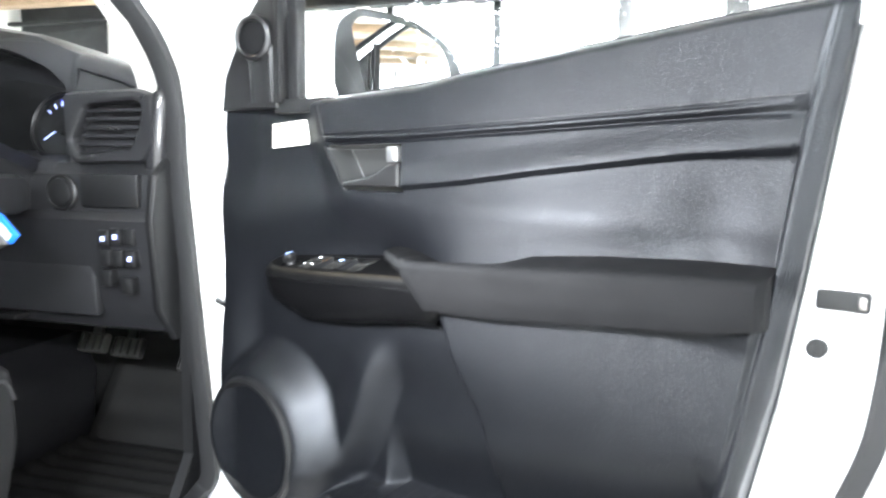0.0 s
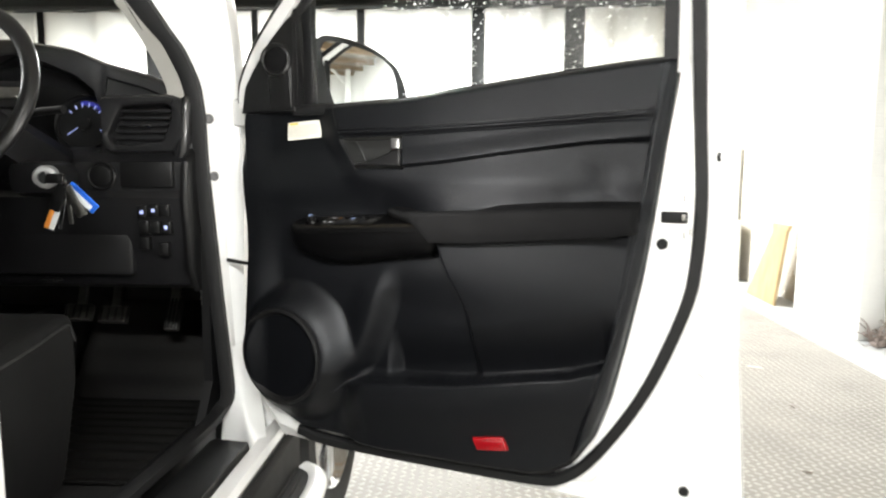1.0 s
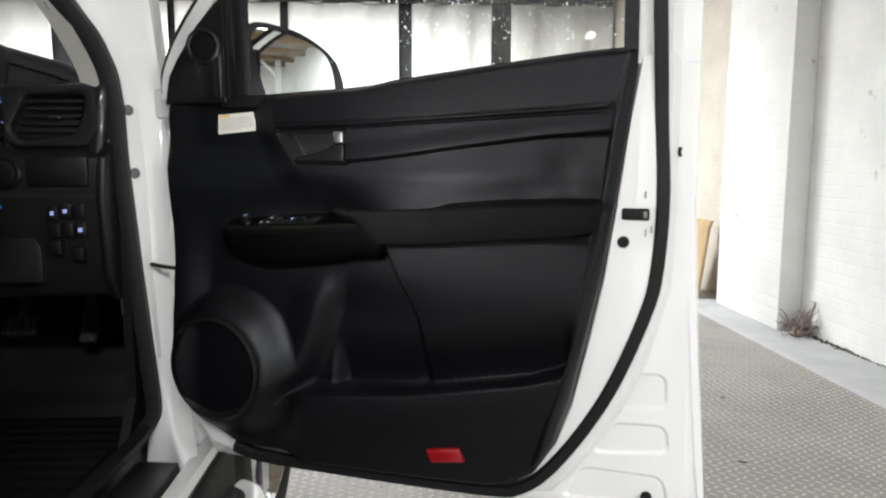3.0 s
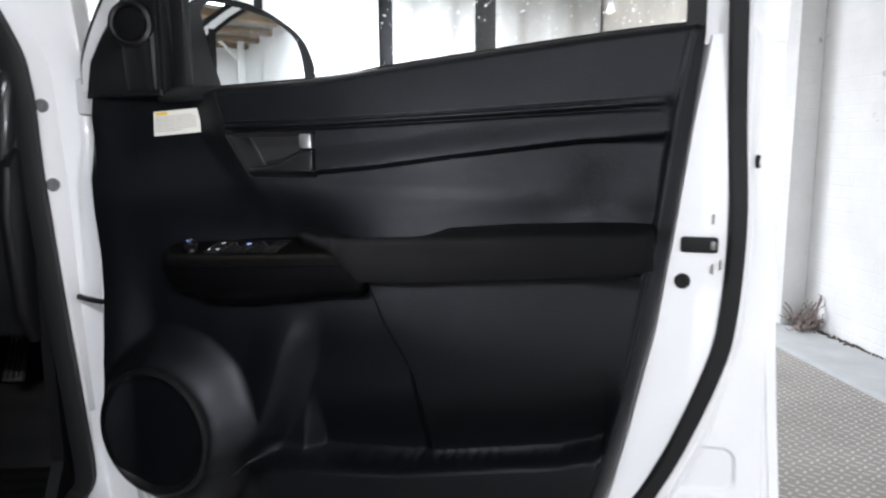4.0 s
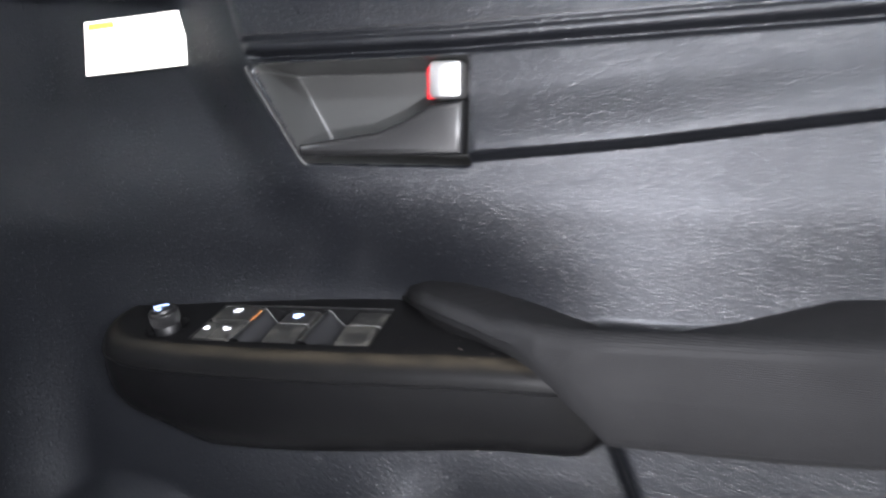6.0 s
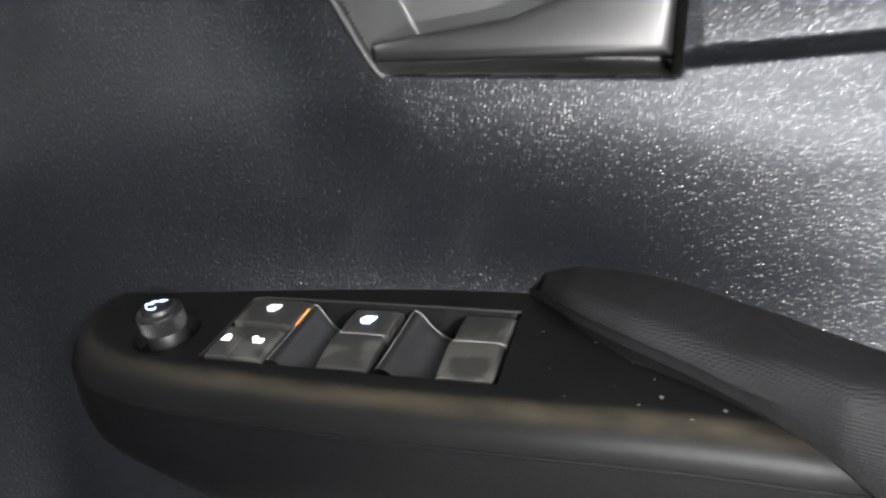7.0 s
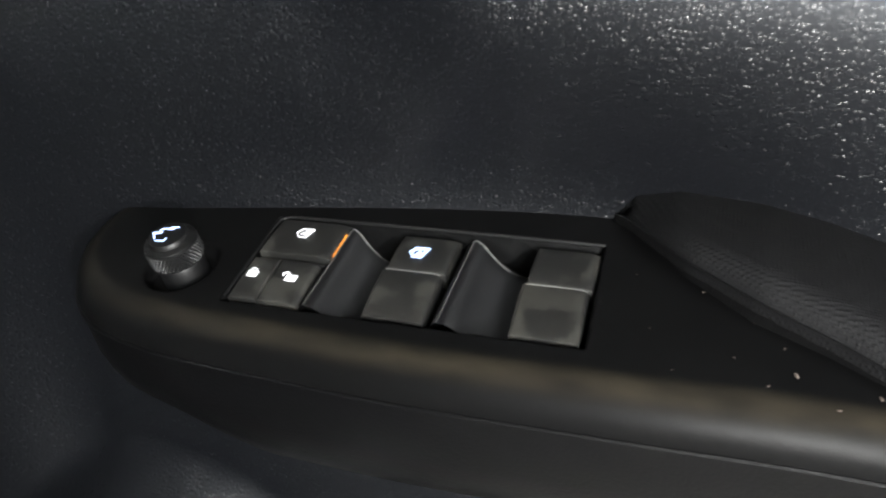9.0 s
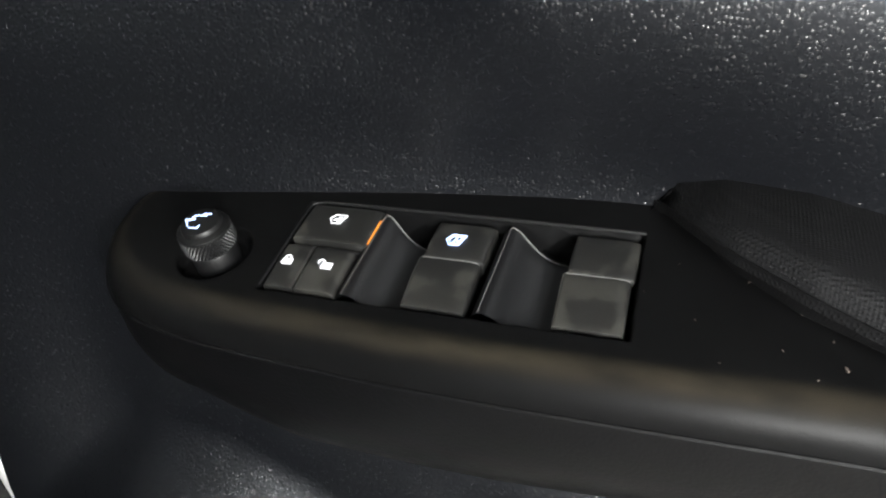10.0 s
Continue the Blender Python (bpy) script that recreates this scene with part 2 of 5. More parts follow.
def rounded(points, r, n=5):
    """The outline with its corners turned to arcs of about the radius r."""
    out, count = [], len(points)
    for k in range(count):
        p, a, b = Vector(points[k]), Vector(points[k - 1]), Vector(points[(k + 1) % count])
        s, e = p + (a - p).normalized() * r, p + (b - p).normalized() * r
        for j in range(n + 1):
            f = j / n
            q = s * (1 - f) ** 2 + p * 2 * f * (1 - f) + e * f * f
            out.append((q.x, q.y))
    return out


def interp_list(x, xs, ys):
    return float(np.interp(x, xs, ys))


def step(a, b, x):
    f = np.clip((x - a) / (b - a), 0, 1)
    return f * f * (3 - 2 * f)


# ------------------------------------------------------------------ garage
part("floor", box(-9, 12.2, -8, 3.6, -0.2, 0), FLOOR, m=CAR)
tagged(bpy.data.objects["floor"], "worn grey anti-slip plate floor of the garage", "floor", kind="structure")
part("kerb", box(-7.2, 11.8, 2.73, 3.3, -0.05, 0.02, 0.008), KERB, m=CAR)
tagged(bpy.data.objects["kerb"], "low grey painted kerb along the garage wall", "kerb", kind="structure")
part("wall_east", box(-3.30, 11.8, 3.14, 3.5, 0, 3.3), WALL, m=CAR)
tagged(bpy.data.objects["wall_east"], "whitewashed brick garage wall with dirt marks", "wall", kind="structure")
part("wall_recess", box(-7.4, -3.30, 3.14, 3.5, 0, 3.3), WALL_DIM, m=CAR)
tagged(bpy.data.objects["wall_recess"], "yellowish whitewashed brick wall beyond the pier, painted darker for shade", "wall", kind="structure")
part("pier", box(-3.68, -2.78, 2.98, 3.14, 0.02, 3.3, 0.01), WALL, m=CAR)
tagged(bpy.data.objects["pier"], "whitewashed brick pier standing out of the wall", "pier", kind="structure")
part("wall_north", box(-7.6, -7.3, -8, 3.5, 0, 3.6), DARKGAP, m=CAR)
tagged(bpy.data.objects["wall_north"], "near-black backing that shows as gaps between the white sheets", "wall", kind="structure")
part("wall_south", box(11.8, 12.1, -8, 3.5, 0, 3.6), WALL, m=CAR)
tagged(bpy.data.objects["wall_south"], "whitewashed rear garage wall", "wall", kind="structure")
part("wall_west", box(-7.6, 12.1, -8.3, -8, 0, 3.6), WALL, m=CAR)
tagged(bpy.data.objects["wall_west"], "whitewashed side garage wall", "wall", kind="structure")
part("ceiling", box(-7.6, 12.1, -8.3, 3.5, 3.3, 3.5), PLASTER, m=CAR)
tagged(bpy.data.objects["ceiling"], "garage ceiling between dark beams, toned dark to weaken reflections", "ceiling", kind="structure")

# ------------------------------------------------------------------ door trim: the shaped inner panel
OUT_X = [-0.012, 0.0, 0.025, 0.060, 0.098, 0.145, 0.359, 0.566, 0.692, 0.728, 0.769, 0.808, 0.833, 0.854, 0.881, 0.898, 0.914, 0.926]
OUT_Z = [0.640, 0.612, 0.576, 0.553, 0.537, 0.517, 0.518, 0.527, 0.535, 0.544, 0.571, 0.628, 0.699, 0.791, 0.923, 1.044, 1.172, 1.285]
BELT_X = [-0.012, 0.235, 0.429, 0.507, 0.629, 0.743, 0.850, 0.911, 0.925]
BELT_Z = [1.238, 1.240, 1.248, 1.258, 1.270, 1.281, 1.290, 1.293, 1.293]
LINE_Z = [0.56, 0.662, 0.747, 0.820, 0.863, 0.914, 0.964, 1.005, 1.045, 1.085, 1.132, 1.182, 1.216, 1.292]
LINE_X = [0.775, 0.802, 0.826, 0.845, 0.853, 0.862, 0.870, 0.876, 0.881, 0.886, 0.891, 0.897, 0.903, 0.914]


def trim_height(x, z):
    """How far the trim stands out towards the cabin."""
    top, bottom = np.interp(x, BELT_X, BELT_Z), np.interp(x, OUT_X, OUT_Z)
    g1 = np.interp(x, [0.25, 0.40, 0.63, 0.90], [1.174, 1.176, 1.185, 1.197])
    g2 = np.interp(x, [0.26, 0.41, 0.51, 0.61, 0.78, 0.894], [1.108, 1.116, 1.126, 1.139, 1.158, 1.164])
    crease = np.interp(z, [0.90, 1.00, 1.107, 1.165, 1.191, 1.232], [0.40, 0.36, 0.295, 0.261, 0.249, 0.238])
    line = np.interp(z, LINE_Z, LINE_X)
    h = 0 * x
    # broad section: flat above, hollow behind the armrest, full again below
    deep = 0.033 * step(0.06, 0.365, x) - 0.020 * step(0.34, 0.52, x)
    h = h - deep * step(1.098, 1.012, z) + deep * step(1.0, 0.86, z)
    h = h + 0.010 * step(1.075, 1.005, z) * step(0.36, 0.50, x) * step(0.98, 1.0, z)
    h = h - 0.024 * step(-0.01, 0.07, crease - x) * step(1.04, 1.15, z)
    right = step(0.0, 0.012, x - crease)
    # upper pad, seams and the tapering strip
    h = h + 0.004 * right * step(-0.002, 0.006, z - g1)
    h = h - 0.005 * right * np.exp(-((z - g1) / 0.0022) ** 2) - 0.002 * right * np.exp(-((z - g1 - 0.0095) / 0.0015) ** 2)
    bar = step(0.405, 0.415, x)
    strip = bar * (z < g1)
    h = h + strip * (0.006 * step(0.035, 0.0, z - g2)) * (z >= g2)
    low = step(0.30, 0.47, x)
    h = h + low * (z < g2) * (0.006 - 0.013 * step(0, 0.007, g2 - z) + 0.007 * step(0.004, 0.08, g2 - z))
    # soft hollow for the elbow at the rear
    h = h - 0.016 * np.exp(-((x - 0.80) / 0.05) ** 2 - ((z - 1.085) / 0.045) ** 2)
    # lower insert beyond the slanting edge
    slant = np.interp(z, [0.60, 0.70, 0.801, 0.835, 0.861, 0.913, 0.937, 0.980], [0.572, 0.574, 0.567, 0.560, 0.549, 0.520, 0.509, 0.490])
    h = h + (0.004 + 0.044 * step(0.60, 1.02, z)) * step(-0.012, 0.008, x - slant) * step(1.02, 0.995, z)
    # loudspeaker mound
    d = np.hypot(x - 0.139, z - 0.706)
    h = h + 0.056 * step(0.164, 0.102, d)
    # fin between the mound and the pocket
    fin = np.interp(z, [0.66, 0.68, 0.70, 0.735, 0.774, 0.82, 0.865, 0.91], [0.256, 0.270, 0.284, 0.303, 0.320, 0.336, 0.349, 0.358])
    run = step(0.92, 0.82, z) * step(0.645, 0.69, z)
    h = h + 0.012 * run * step(-0.07, 0.0, x - fin) * (x < fin)
    h = h + run * (x >= fin) * (0.012 - 0.036 * step(0.0, 0.055, x - fin)) * step(0.30, 0.0, x - fin)
    # door pocket: lip, hollow behind it, face below
    lip = np.interp(x, [0.22, 0.25, 0.28, 0.31, 0.335, 0.542, 0.763, 0.823], [0.610, 0.638, 0.658, 0.669, 0.675, 0.700, 0.746, 0.767])
    wide = step(0.235, 0.345, x) * step(0.850, 0.822, x)
    h = np.where(z > lip, h - 0.030 * wide * step(0.36, 0.39, x) * step(0.11, 0.0, z - lip), h)
    face = 0.048 * step(-0.002, 0.006, lip - z) * (1 - 0.35 * step(0.02, 0.14, lip - z))
    h = np.where(z <= lip, h * (1 - wide) + wide * face, h)
    # border along the rear edge with its raised line
    over = x - line
    rise = np.interp(z, [0.60, 0.773, 1.047, 1.29], [0.046, 0.040, 0.020, 0.004])
    edge = step(-0.010, -0.002, over)
    h = h * (1 - edge) + edge * rise
    h = h + 0.004 * np.exp(-(over / 0.004) ** 2) - (0.012 + rise) * step(0.002, 0.032, over)
    h = h - 0.004 * np.exp(-((z - 1.044) / 0.0015) ** 2) * step(-0.004, 0.004, over)
    # rolled edges
    under, side = step(0.96, 0.86, z), step(-0.012, 0.022, x)
    h = np.where(h > 0, h * (side + 0.7 * under * (1 - side)), h * (0.35 + 0.65 * step(-0.012, 0.075, x)))
    h = h - 0.035 * (1 - np.sqrt(np.clip(1 - (1 - np.clip((top - z) / 0.014, 0, 1)) ** 2, 0, 1)))
    h = h - 0.030 * step(0.018, 0.0, z - bottom)
    # front edge: proud below, tucked in above
    lift = np.interp(z, [0.60, 0.72, 0.80, 0.86, 0.93, 1.00, 1.10, 1.20], [0.020, 0.030, 0.030, 0.026, 0.017, 0.010, 0.0, -0.020])
    h = h + np.maximum(lift, 0) * step(0.10, -0.012, x) + np.minimum(lift, 0) * step(0.014, 0.0, x + 0.012)
    # pull handle recess
    return h - 0.040 * bowl_mask(x, z)


def bowl_mask(x, z):
    """One inside the recess of the pull handle."""
    g1 = np.interp(x, [0.25, 0.40, 0.63, 0.90], [1.174, 1.176, 1.185, 1.197])
    left = np.interp(z, [1.10, 1.165], [0.300, 0.262])
    return step(0.0, 0.013, x - left) * step(0.409, 0.404, x) * step(1.106, 1.113, z) * step(0.0, 0.006, g1 - 0.004 - z)


def trim_part(parent):
    # closer steps round the handle recess and the seams
    xs = np.concatenate([np.linspace(-0.012, 0.22, 100), np.linspace(0.22, 0.44, 201)[1:], np.linspace(0.44, 0.924, 201)[1:]])
    zs = np.concatenate([np.linspace(0, 0.74, 240), np.linspace(0.74, 0.93, 160)[1:], np.linspace(0.93, 1, 61)[1:]])
    nx, nz = len(xs), len(zs)
    X = np.repeat(xs[:, None], nz, 1)
    lo, hi = np.interp(xs, OUT_X, OUT_Z)[:, None], np.interp(xs, BELT_X, BELT_Z)[:, None]
    Z = lo + (hi - lo) * zs[None, :]
    Y = -trim_height(X, Z)
    X = X + np.interp(Z, [0.60, 0.647, 0.702, 0.774, 0.844, 0.913, 0.98, 1.045, 1.10, 1.20, 1.239], [0.019, 0.022, 0.025, 0.029, 0.033, 0.032, 0.025, 0.012, 0.000, -0.007, 0.000]) * step(0.15, 0.0, X)
    V = np.stack([X, Y, Z], -1).reshape(-1, 3)
    idx = np.arange(nx * nz).reshape(nx, nz)
    F = np.stack([idx[:-1, :-1], idx[1:, :-1], idx[1:, 1:], idx[:-1, 1:]], -1)
    inside = (bowl_mask(X, Z) > 0.03)[:-1, :-1]
    made = []
    for name, faces, mat in (("trim_panel", F[~inside], GRAINED), ("handle_bowl", F[inside], BOWL)):
        used = np.unique(faces)
        remap = np.full(nx * nz, -1)
        remap[used] = np.arange(len(used))
        me = bpy.data.meshes.new(name)
        me.from_pydata(V[used].tolist(), [], remap[faces].tolist())
        me.materials.append(mat)
        me.shade_smooth()
        ob = new(name, me)
        ob.parent = parent
        ob.matrix_parent_inverse = base_of(parent).inverted()
        made.append(ob)
    tagged(made[1], "smooth black handle recess")
    return made[0]


door = thing("truck_door", (0.45, 0.05, 0.48), "open white truck door with black plastic inner trim", "door")
trim = trim_part(door)

# ------------------------------------------------------------------ door: white shell, frame, seal
RIM_IN = [(0.932, 1.276), (0.916, 1.172), (0.900, 1.044), (0.883, 0.923), (0.856, 0.791), (0.835, 0.699), (0.810, 0.628), (0.771, 0.571), (0.728, 0.544),
          (0.566, 0.529), (0.359, 0.520), (0.145, 0.519), (0.060, 0.555), (0.000, 0.614), (0.03, 0.70), (0.03, 1.00), (0.03, 1.205)]
RIM_OUT = [(1.014, 1.290), (1.016, 1.172), (1.017, 1.044), (1.024, 0.912), (1.033, 0.791), (1.041, 0.699), (1.047, 0.620), (1.053, 0.540), (1.057, 0.485),
           (0.620, 0.482), (0.359, 0.478), (0.145, 0.476), (0.050, 0.478), (0.015, 0.520), (0.02, 0.60), (0.02, 1.00), (0.02, 1.205)]


def shell_part(parent):
    bm = bmesh.new()
    rows = []
    folds = [0.55, 0.62, 0.68, 0.66, 0.50, 0.34, 0.22, 0.18, 0.20]
    for k, ((a, b), (c, d)) in enumerate(zip(RIM_IN, RIM_OUT)):
        fold = folds[k] if k < len(folds) else 0.6
        m1, m2 = a + (c - a) * fold, b + (d - b) * fold
        right = min(max((a - 0.70) / 0.1, 0), 1)
        y0, y1, y2 = 0.030 - 0.022 * right, 0.034 - 0.022 * right, 0.045
        rows.append([bm.verts.new(p) for p in ((a - 0.02 * right, 0.045, b + 0.01), (a, y0, b), (m1, y1, m2), (m1 + 0.010 * right, y2 - 0.004, m2 - 0.008), (c - 0.012 * right, y2, d + 0.008 * (1 - right)),
                                               (c, y2 + 0.006, d), (c + 0.002, y2 + 0.05, d - 0.002), (c, y2 + 0.075, d - 0.004), (a, 0.145, b))])
    flange = [(r[3].co.copy(), r[4].co.copy()) for r in rows[3:10]]
    for i, (p, q) in enumerate(zip(rows, rows[1:])):
        for k in range(len(p) - 1):
            if not (3 <= i < 9 and k == 3):
                bm.faces.new((p[k], q[k], q[k + 1], p[k + 1]))
    skin = [r[-1] for r in rows]
    bm.faces.new(skin)
    bmesh.ops.recalc_face_normals(bm, faces=bm.faces)
    made = part("door_shell", bm, PAINT, parent, "white painted pressed steel")
    part("door_flange", flange_sheet(flange), PAINT, made)
    return made


FIELDS = (((0.930, 0.758), (0.984, 0.760), (0.987, 0.702), (0.905, 0.694)), ((0.896, 0.666), (0.987, 0.671), (0.994, 0.624), (0.864, 0.608)), ((0.848, 0.578), (0.984, 0.580), (0.996, 0.531), (0.812, 0.517)))


def flange_sheet(ends):
    """The lower rear corner of the shell: three sunken fields with rounded corners, and a border that lies a little lower."""
    across = np.linspace(0, 1, 110)
    grid = []
    for (a, b), (c, d) in zip(ends, ends[1:]):
        for f in np.linspace(0, 1, 70)[(1 if grid else 0):]:
            p, q = np.array(a.lerp(c, f)), np.array(b.lerp(d, f))
            grid.append(p[None, :] + (q - p)[None, :] * across[:, None])
    G = np.array(grid)
    x, z = G[..., 0], G[..., 2]
    sink = 0 * x
    for pts in FIELDS:
        gaps = []
        for (ax, az), (bx, bz) in zip(pts, pts[1:] + pts[:1]):
            n = math.hypot(bx - ax, bz - az)
            gaps.append(((bz - az) * (x - ax) - (bx - ax) * (z - az)) / n)
        short = [np.maximum(0.016 - g, 0) for g in gaps]
        inside = 0.016 - np.sqrt(sum(g * g for g in short))
        sink = sink + 0.0050 * step(-0.003, 0.0035, inside)
    rim = step(0.90, 0.925, across)[None, :] * step(0.93, 0.80, z) * step(0.66, 0.74, x)
    low = step(0.5045, 0.5005, z) * step(0.66, 0.74, x)
    sink = sink + 0.0030 * np.maximum(rim, low) * step(1.0, 0.985, across)[None, :]
    G[..., 1] += sink
    return sheet([[tuple(p) for p in row] for row in G.tolist()])


def lean(z):
    return -0.155 * max(z - 1.29, 0)


shell = shell_part(door)
SEAL = [(0.950, 1.72), (0.953, 1.50), (0.956, 1.387), (0.964, 1.192), (0.9715, 1.060), (0.967, 0.946), (0.9525, 0.872), (0.906, 0.749), (0.8545, 0.655), (0.7935, 0.572), (0.744, 0.533), (0.699, 0.522), (0.56, 0.5145), (0.36, 0.508), (0.20, 0.506), (0.13, 0.518)]
part("weatherstrip", sweep(curve_points([(x, 0.014 + lean(z) - 0.012 * min(max((z - 1.2) / 0.1, 0), 1), z) for x, z in SEAL], 90), [(-0.009, -0.011), (0.007, -0.011), (0.012, -0.006), (0.012, 0.006), (0.007, 0.011), (-0.009, 0.011)], up=(0, -1, 0)), RUBBER, door, "black rubber weatherstrip")


# window frame: rear upright, front raked pillar, header
rear = [(0.968, 0.045 + lean(z), z) for z in (1.27, 1.34, 1.45, 1.58, 1.70)]
part("window_frame", sweep(curve_points(rear, 20), [(-0.047, -0.060), (0.047, -0.060), (0.047, 0.0), (0.020, 0.003), (0.006, 0.030), (-0.047, 0.032)], up=(0, -1, 0)), PAINT, door, "white painted steel")
run = [(0.913, 0.018 + lean(z), z) for z in (1.28, 1.34, 1.45, 1.58, 1.70)]
part("window_channel", sweep(curve_points(run, 20), [(-0.011, -0.014), (0.011, -0.014), (0.011, 0.014), (-0.011, 0.014)], up=(0, -1, 0)), RUBBER, door)
rake = [(-0.012, 0.036, 1.24), (-0.008, 0.036, 1.286), (0.030, 0.034, 1.352), (0.085, 0.026, 1.408), (0.150, 0.014, 1.462), (0.30, -0.02, 1.58), (0.48, -0.04, 1.69), (0.70, -0.05, 1.735), (0.97, -0.03, 1.72)]
part("window_frame", sweep(curve_points(rake, 60), [(-0.012, -0.012), (0.012, -0.012), (0.014, 0.02), (-0.014, 0.02)], up=(0, -1, 0)), PAINT, door, "white painted steel")
edge = [(x - 0.014, y - 0.004, z + 0.012) for x, y, z in rake]
part("weatherstrip", sweep(curve_points(edge, 60), disc_profile(0.013, 10), up=(0, -1, 0)), RUBBER, door, "black rubber weatherstrip")
edge = [(x + 0.016, y - 0.002, z - 0.016) for x, y, z in rake[1:]]
part("window_channel", sweep(curve_points(edge, 60), disc_profile(0.010, 10), up=(0, -1, 0)), RUBBER, door)

# window pane, leaning inwards at the top
pane = bmesh.new()
for y in (0.030, 0.034):
    pane_pts = [(0.135, 1.22), (0.915, 1.262), (0.915, 1.70), (0.50, 1.68), (0.30, 1.56), (0.135, 1.44)]
    vs = [pane.verts.new((x, y + lean(z), z)) for x, z in pane_pts]
    pane.faces.new(vs)
pane.verts.ensure_lookup_table()
n = len(pane_pts)
for k in range(n):
    pane.faces.new((pane.verts[k], pane.verts[(k + 1) % n], pane.verts[n + (k + 1) % n], pane.verts[n + k]))
bmesh.ops.recalc_face_normals(pane, faces=pane.faces)
window = part("window_pane", pane, PANE, door, "clear side window spotted with water drops", smooth=False)
window.visible_shadow = False

# belt moulding
part("belt_filler", box(0.128, 0.262, 0.010, 0.040, 1.220, 1.2415, 0.003), RUBBER, door, "black rubber belt seal")
belt = [(x, 0.026, z - 0.002) for x, z in zip(BELT_X[1:], BELT_Z[1:])]
part("belt_moulding", sweep(curve_points(belt, 40), [(-0.006, -0.004), (0.006, -0.004), (0.006, 0.004), (-0.006, 0.005)]), RUBBER, door)

# plugs and latch on the white shell
def plug(x, y, z, r, parent, axis=(0, -1, 0)):
    m = Matrix.Translation((x, y, z)) @ Vector(axis).to_track_quat("Z", "Y").to_matrix().to_4x4()
    return part("rubber_plug", lathe([(r, 0), (r, 0.003), (r * 0.8, 0.005), (r * 0.45, 0.005), (r * 0.4, 0.003), (0.0005, 0.003)], 20, m), PLUG, parent)


plug(0.911, 0.009, 0.985, 0.0095, door)
plug(0.961, 0.0345, 0.547, 0.009, door)
plug(0.990, 0.046, 1.130, 0.009, door, (1, -0.5, 0))
latch = part("door_latch", box(0.907, 0.950, 0.004, 0.03, 1.021, 1.040, 0.003), PLUG, door, "dark steel latch slot")
part("latch_claw", box(0.941, 0.947, 0.002, 0.010, 1.025, 1.036, 0.002), STEEL, latch)
for x, z in ((0.943, 1.062), (0.945, 1.001), (0.954, 1.007)):
    part("latch_mark", box(x - 0.001, x + 0.001, 0.006, 0.012, z - 0.006, z + 0.006, 0.0005), GREYTRIM, door)
part("drain_plug", box(0.890, 0.924, 0.034, 0.048, 0.499, 0.509, 0.003), PLUG, door)

# mirror corner trim with the small tweeter, divider bar
corner = part("corner_trim", prism([(-0.012, 1.228), (0.140, 1.228), (0.140, 1.432), (0.118, 1.420), (0.070, 1.378), (0.022, 1.318), (0.0, 1.285)], 0.006, 0.03, bevel=0.006, seg=3), SATIN, door, "black plastic mirror corner")
part("divider_bar", box(0.142, 0.152, 0.002, 0.03, 1.236, 1.44, 0.002), SATIN, door, "grey-black window divider")
part("divider_bar", box(0.157, 0.182, 0.014, 0.034, 1.236, 1.47, 0.003), RUBBER, door, "black window channel")
tm = Matrix.Translation((0.100, 0.000, 1.336)) @ Vector((0.30, -1, -0.05)).to_track_quat("Z", "Y").to_matrix().to_4x4()
tweeter = part("tweeter", lathe([(0.036, -0.03), (0.036, 0.004), (0.034, 0.011), (0.029, 0.014), (0.026, 0.012), (0.0245, 0.008), (0.010, 0.010), (0.0005, 0.011)], 40, tm), SATIN, corner, "black tweeter pod")
part("tweeter_grille", lathe([(0.0240, 0.0082), (0.0235, 0.0105), (0.012, 0.0125), (0.0005, 0.013)], 32, tm), FABRIC, tweeter)
foot_rows = []
for k in range(25):
    f = k / 24
    z = 1.330 - 0.092 * f
    left, right_side = 0.066 + 0.006 * f, 0.134
    full = 0.014 * (1 - 0.55 * f)
    foot_rows.append([(left + (right_side - left) * g, 0.008 - full * max(0.0, 1 - abs(2 * g - 1) ** 3) - (0.003 if g > 0.9 else 0), z) for g in [j / 16 for j in range(17)]])
tweeter_foot = sheet(foot_rows)
bmesh.ops.recalc_face_normals(tweeter_foot, faces=tweeter_foot.faces)
part("tweeter_foot", tweeter_foot, SATIN, tweeter, "moulded foot of the pod")

# exterior mirror
FACE = Vector((0.600, -0.795, 0.012)).normalized()
SIDE = Vector((0.795, 0.600, 0)).normalized()
MM = Matrix.Translation((0.06, 0.385, 1.335)) @ Matrix((SIDE, FACE, SIDE.cross(FACE) * -1)).transposed().to_4x4()
cap_pts = curve_points([(-0.145, -0.03, 0), (-0.142, 0.074, 0), (-0.113, 0.110, 0), (-0.075, 0.117, 0), (0.015, 0.095, 0), (0.086, 0.047, 0), (0.113, 0.0, 0), (0.120, -0.05, 0), (0.100, -0.105, 0), (0.0, -0.120, 0), (-0.11, -0.105, 0), (-0.145, -0.03, 0)], 44)[:-1]
mirror_unit = bmesh.new()
rings = []
for y, s in ((-0.002, 0.965), (-0.006, 0.995), (-0.03, 1.0), (-0.07, 0.93), (-0.105, 0.75), (-0.125, 0.45)):
    rings.append([mirror_unit.verts.new((-0.012 + (p.x + 0.012) * s, y, p.y * s)) for p in cap_pts])
for a, b in zip(rings, rings[1:]):
    for k in range(len(a)):
        mirror_unit.faces.new((a[k], a[(k + 1) % len(a)], b[(k + 1) % len(a)], b[k]))
mirror_unit.faces.new(rings[-1])
mirror_unit.faces.new(rings[0][::-1])
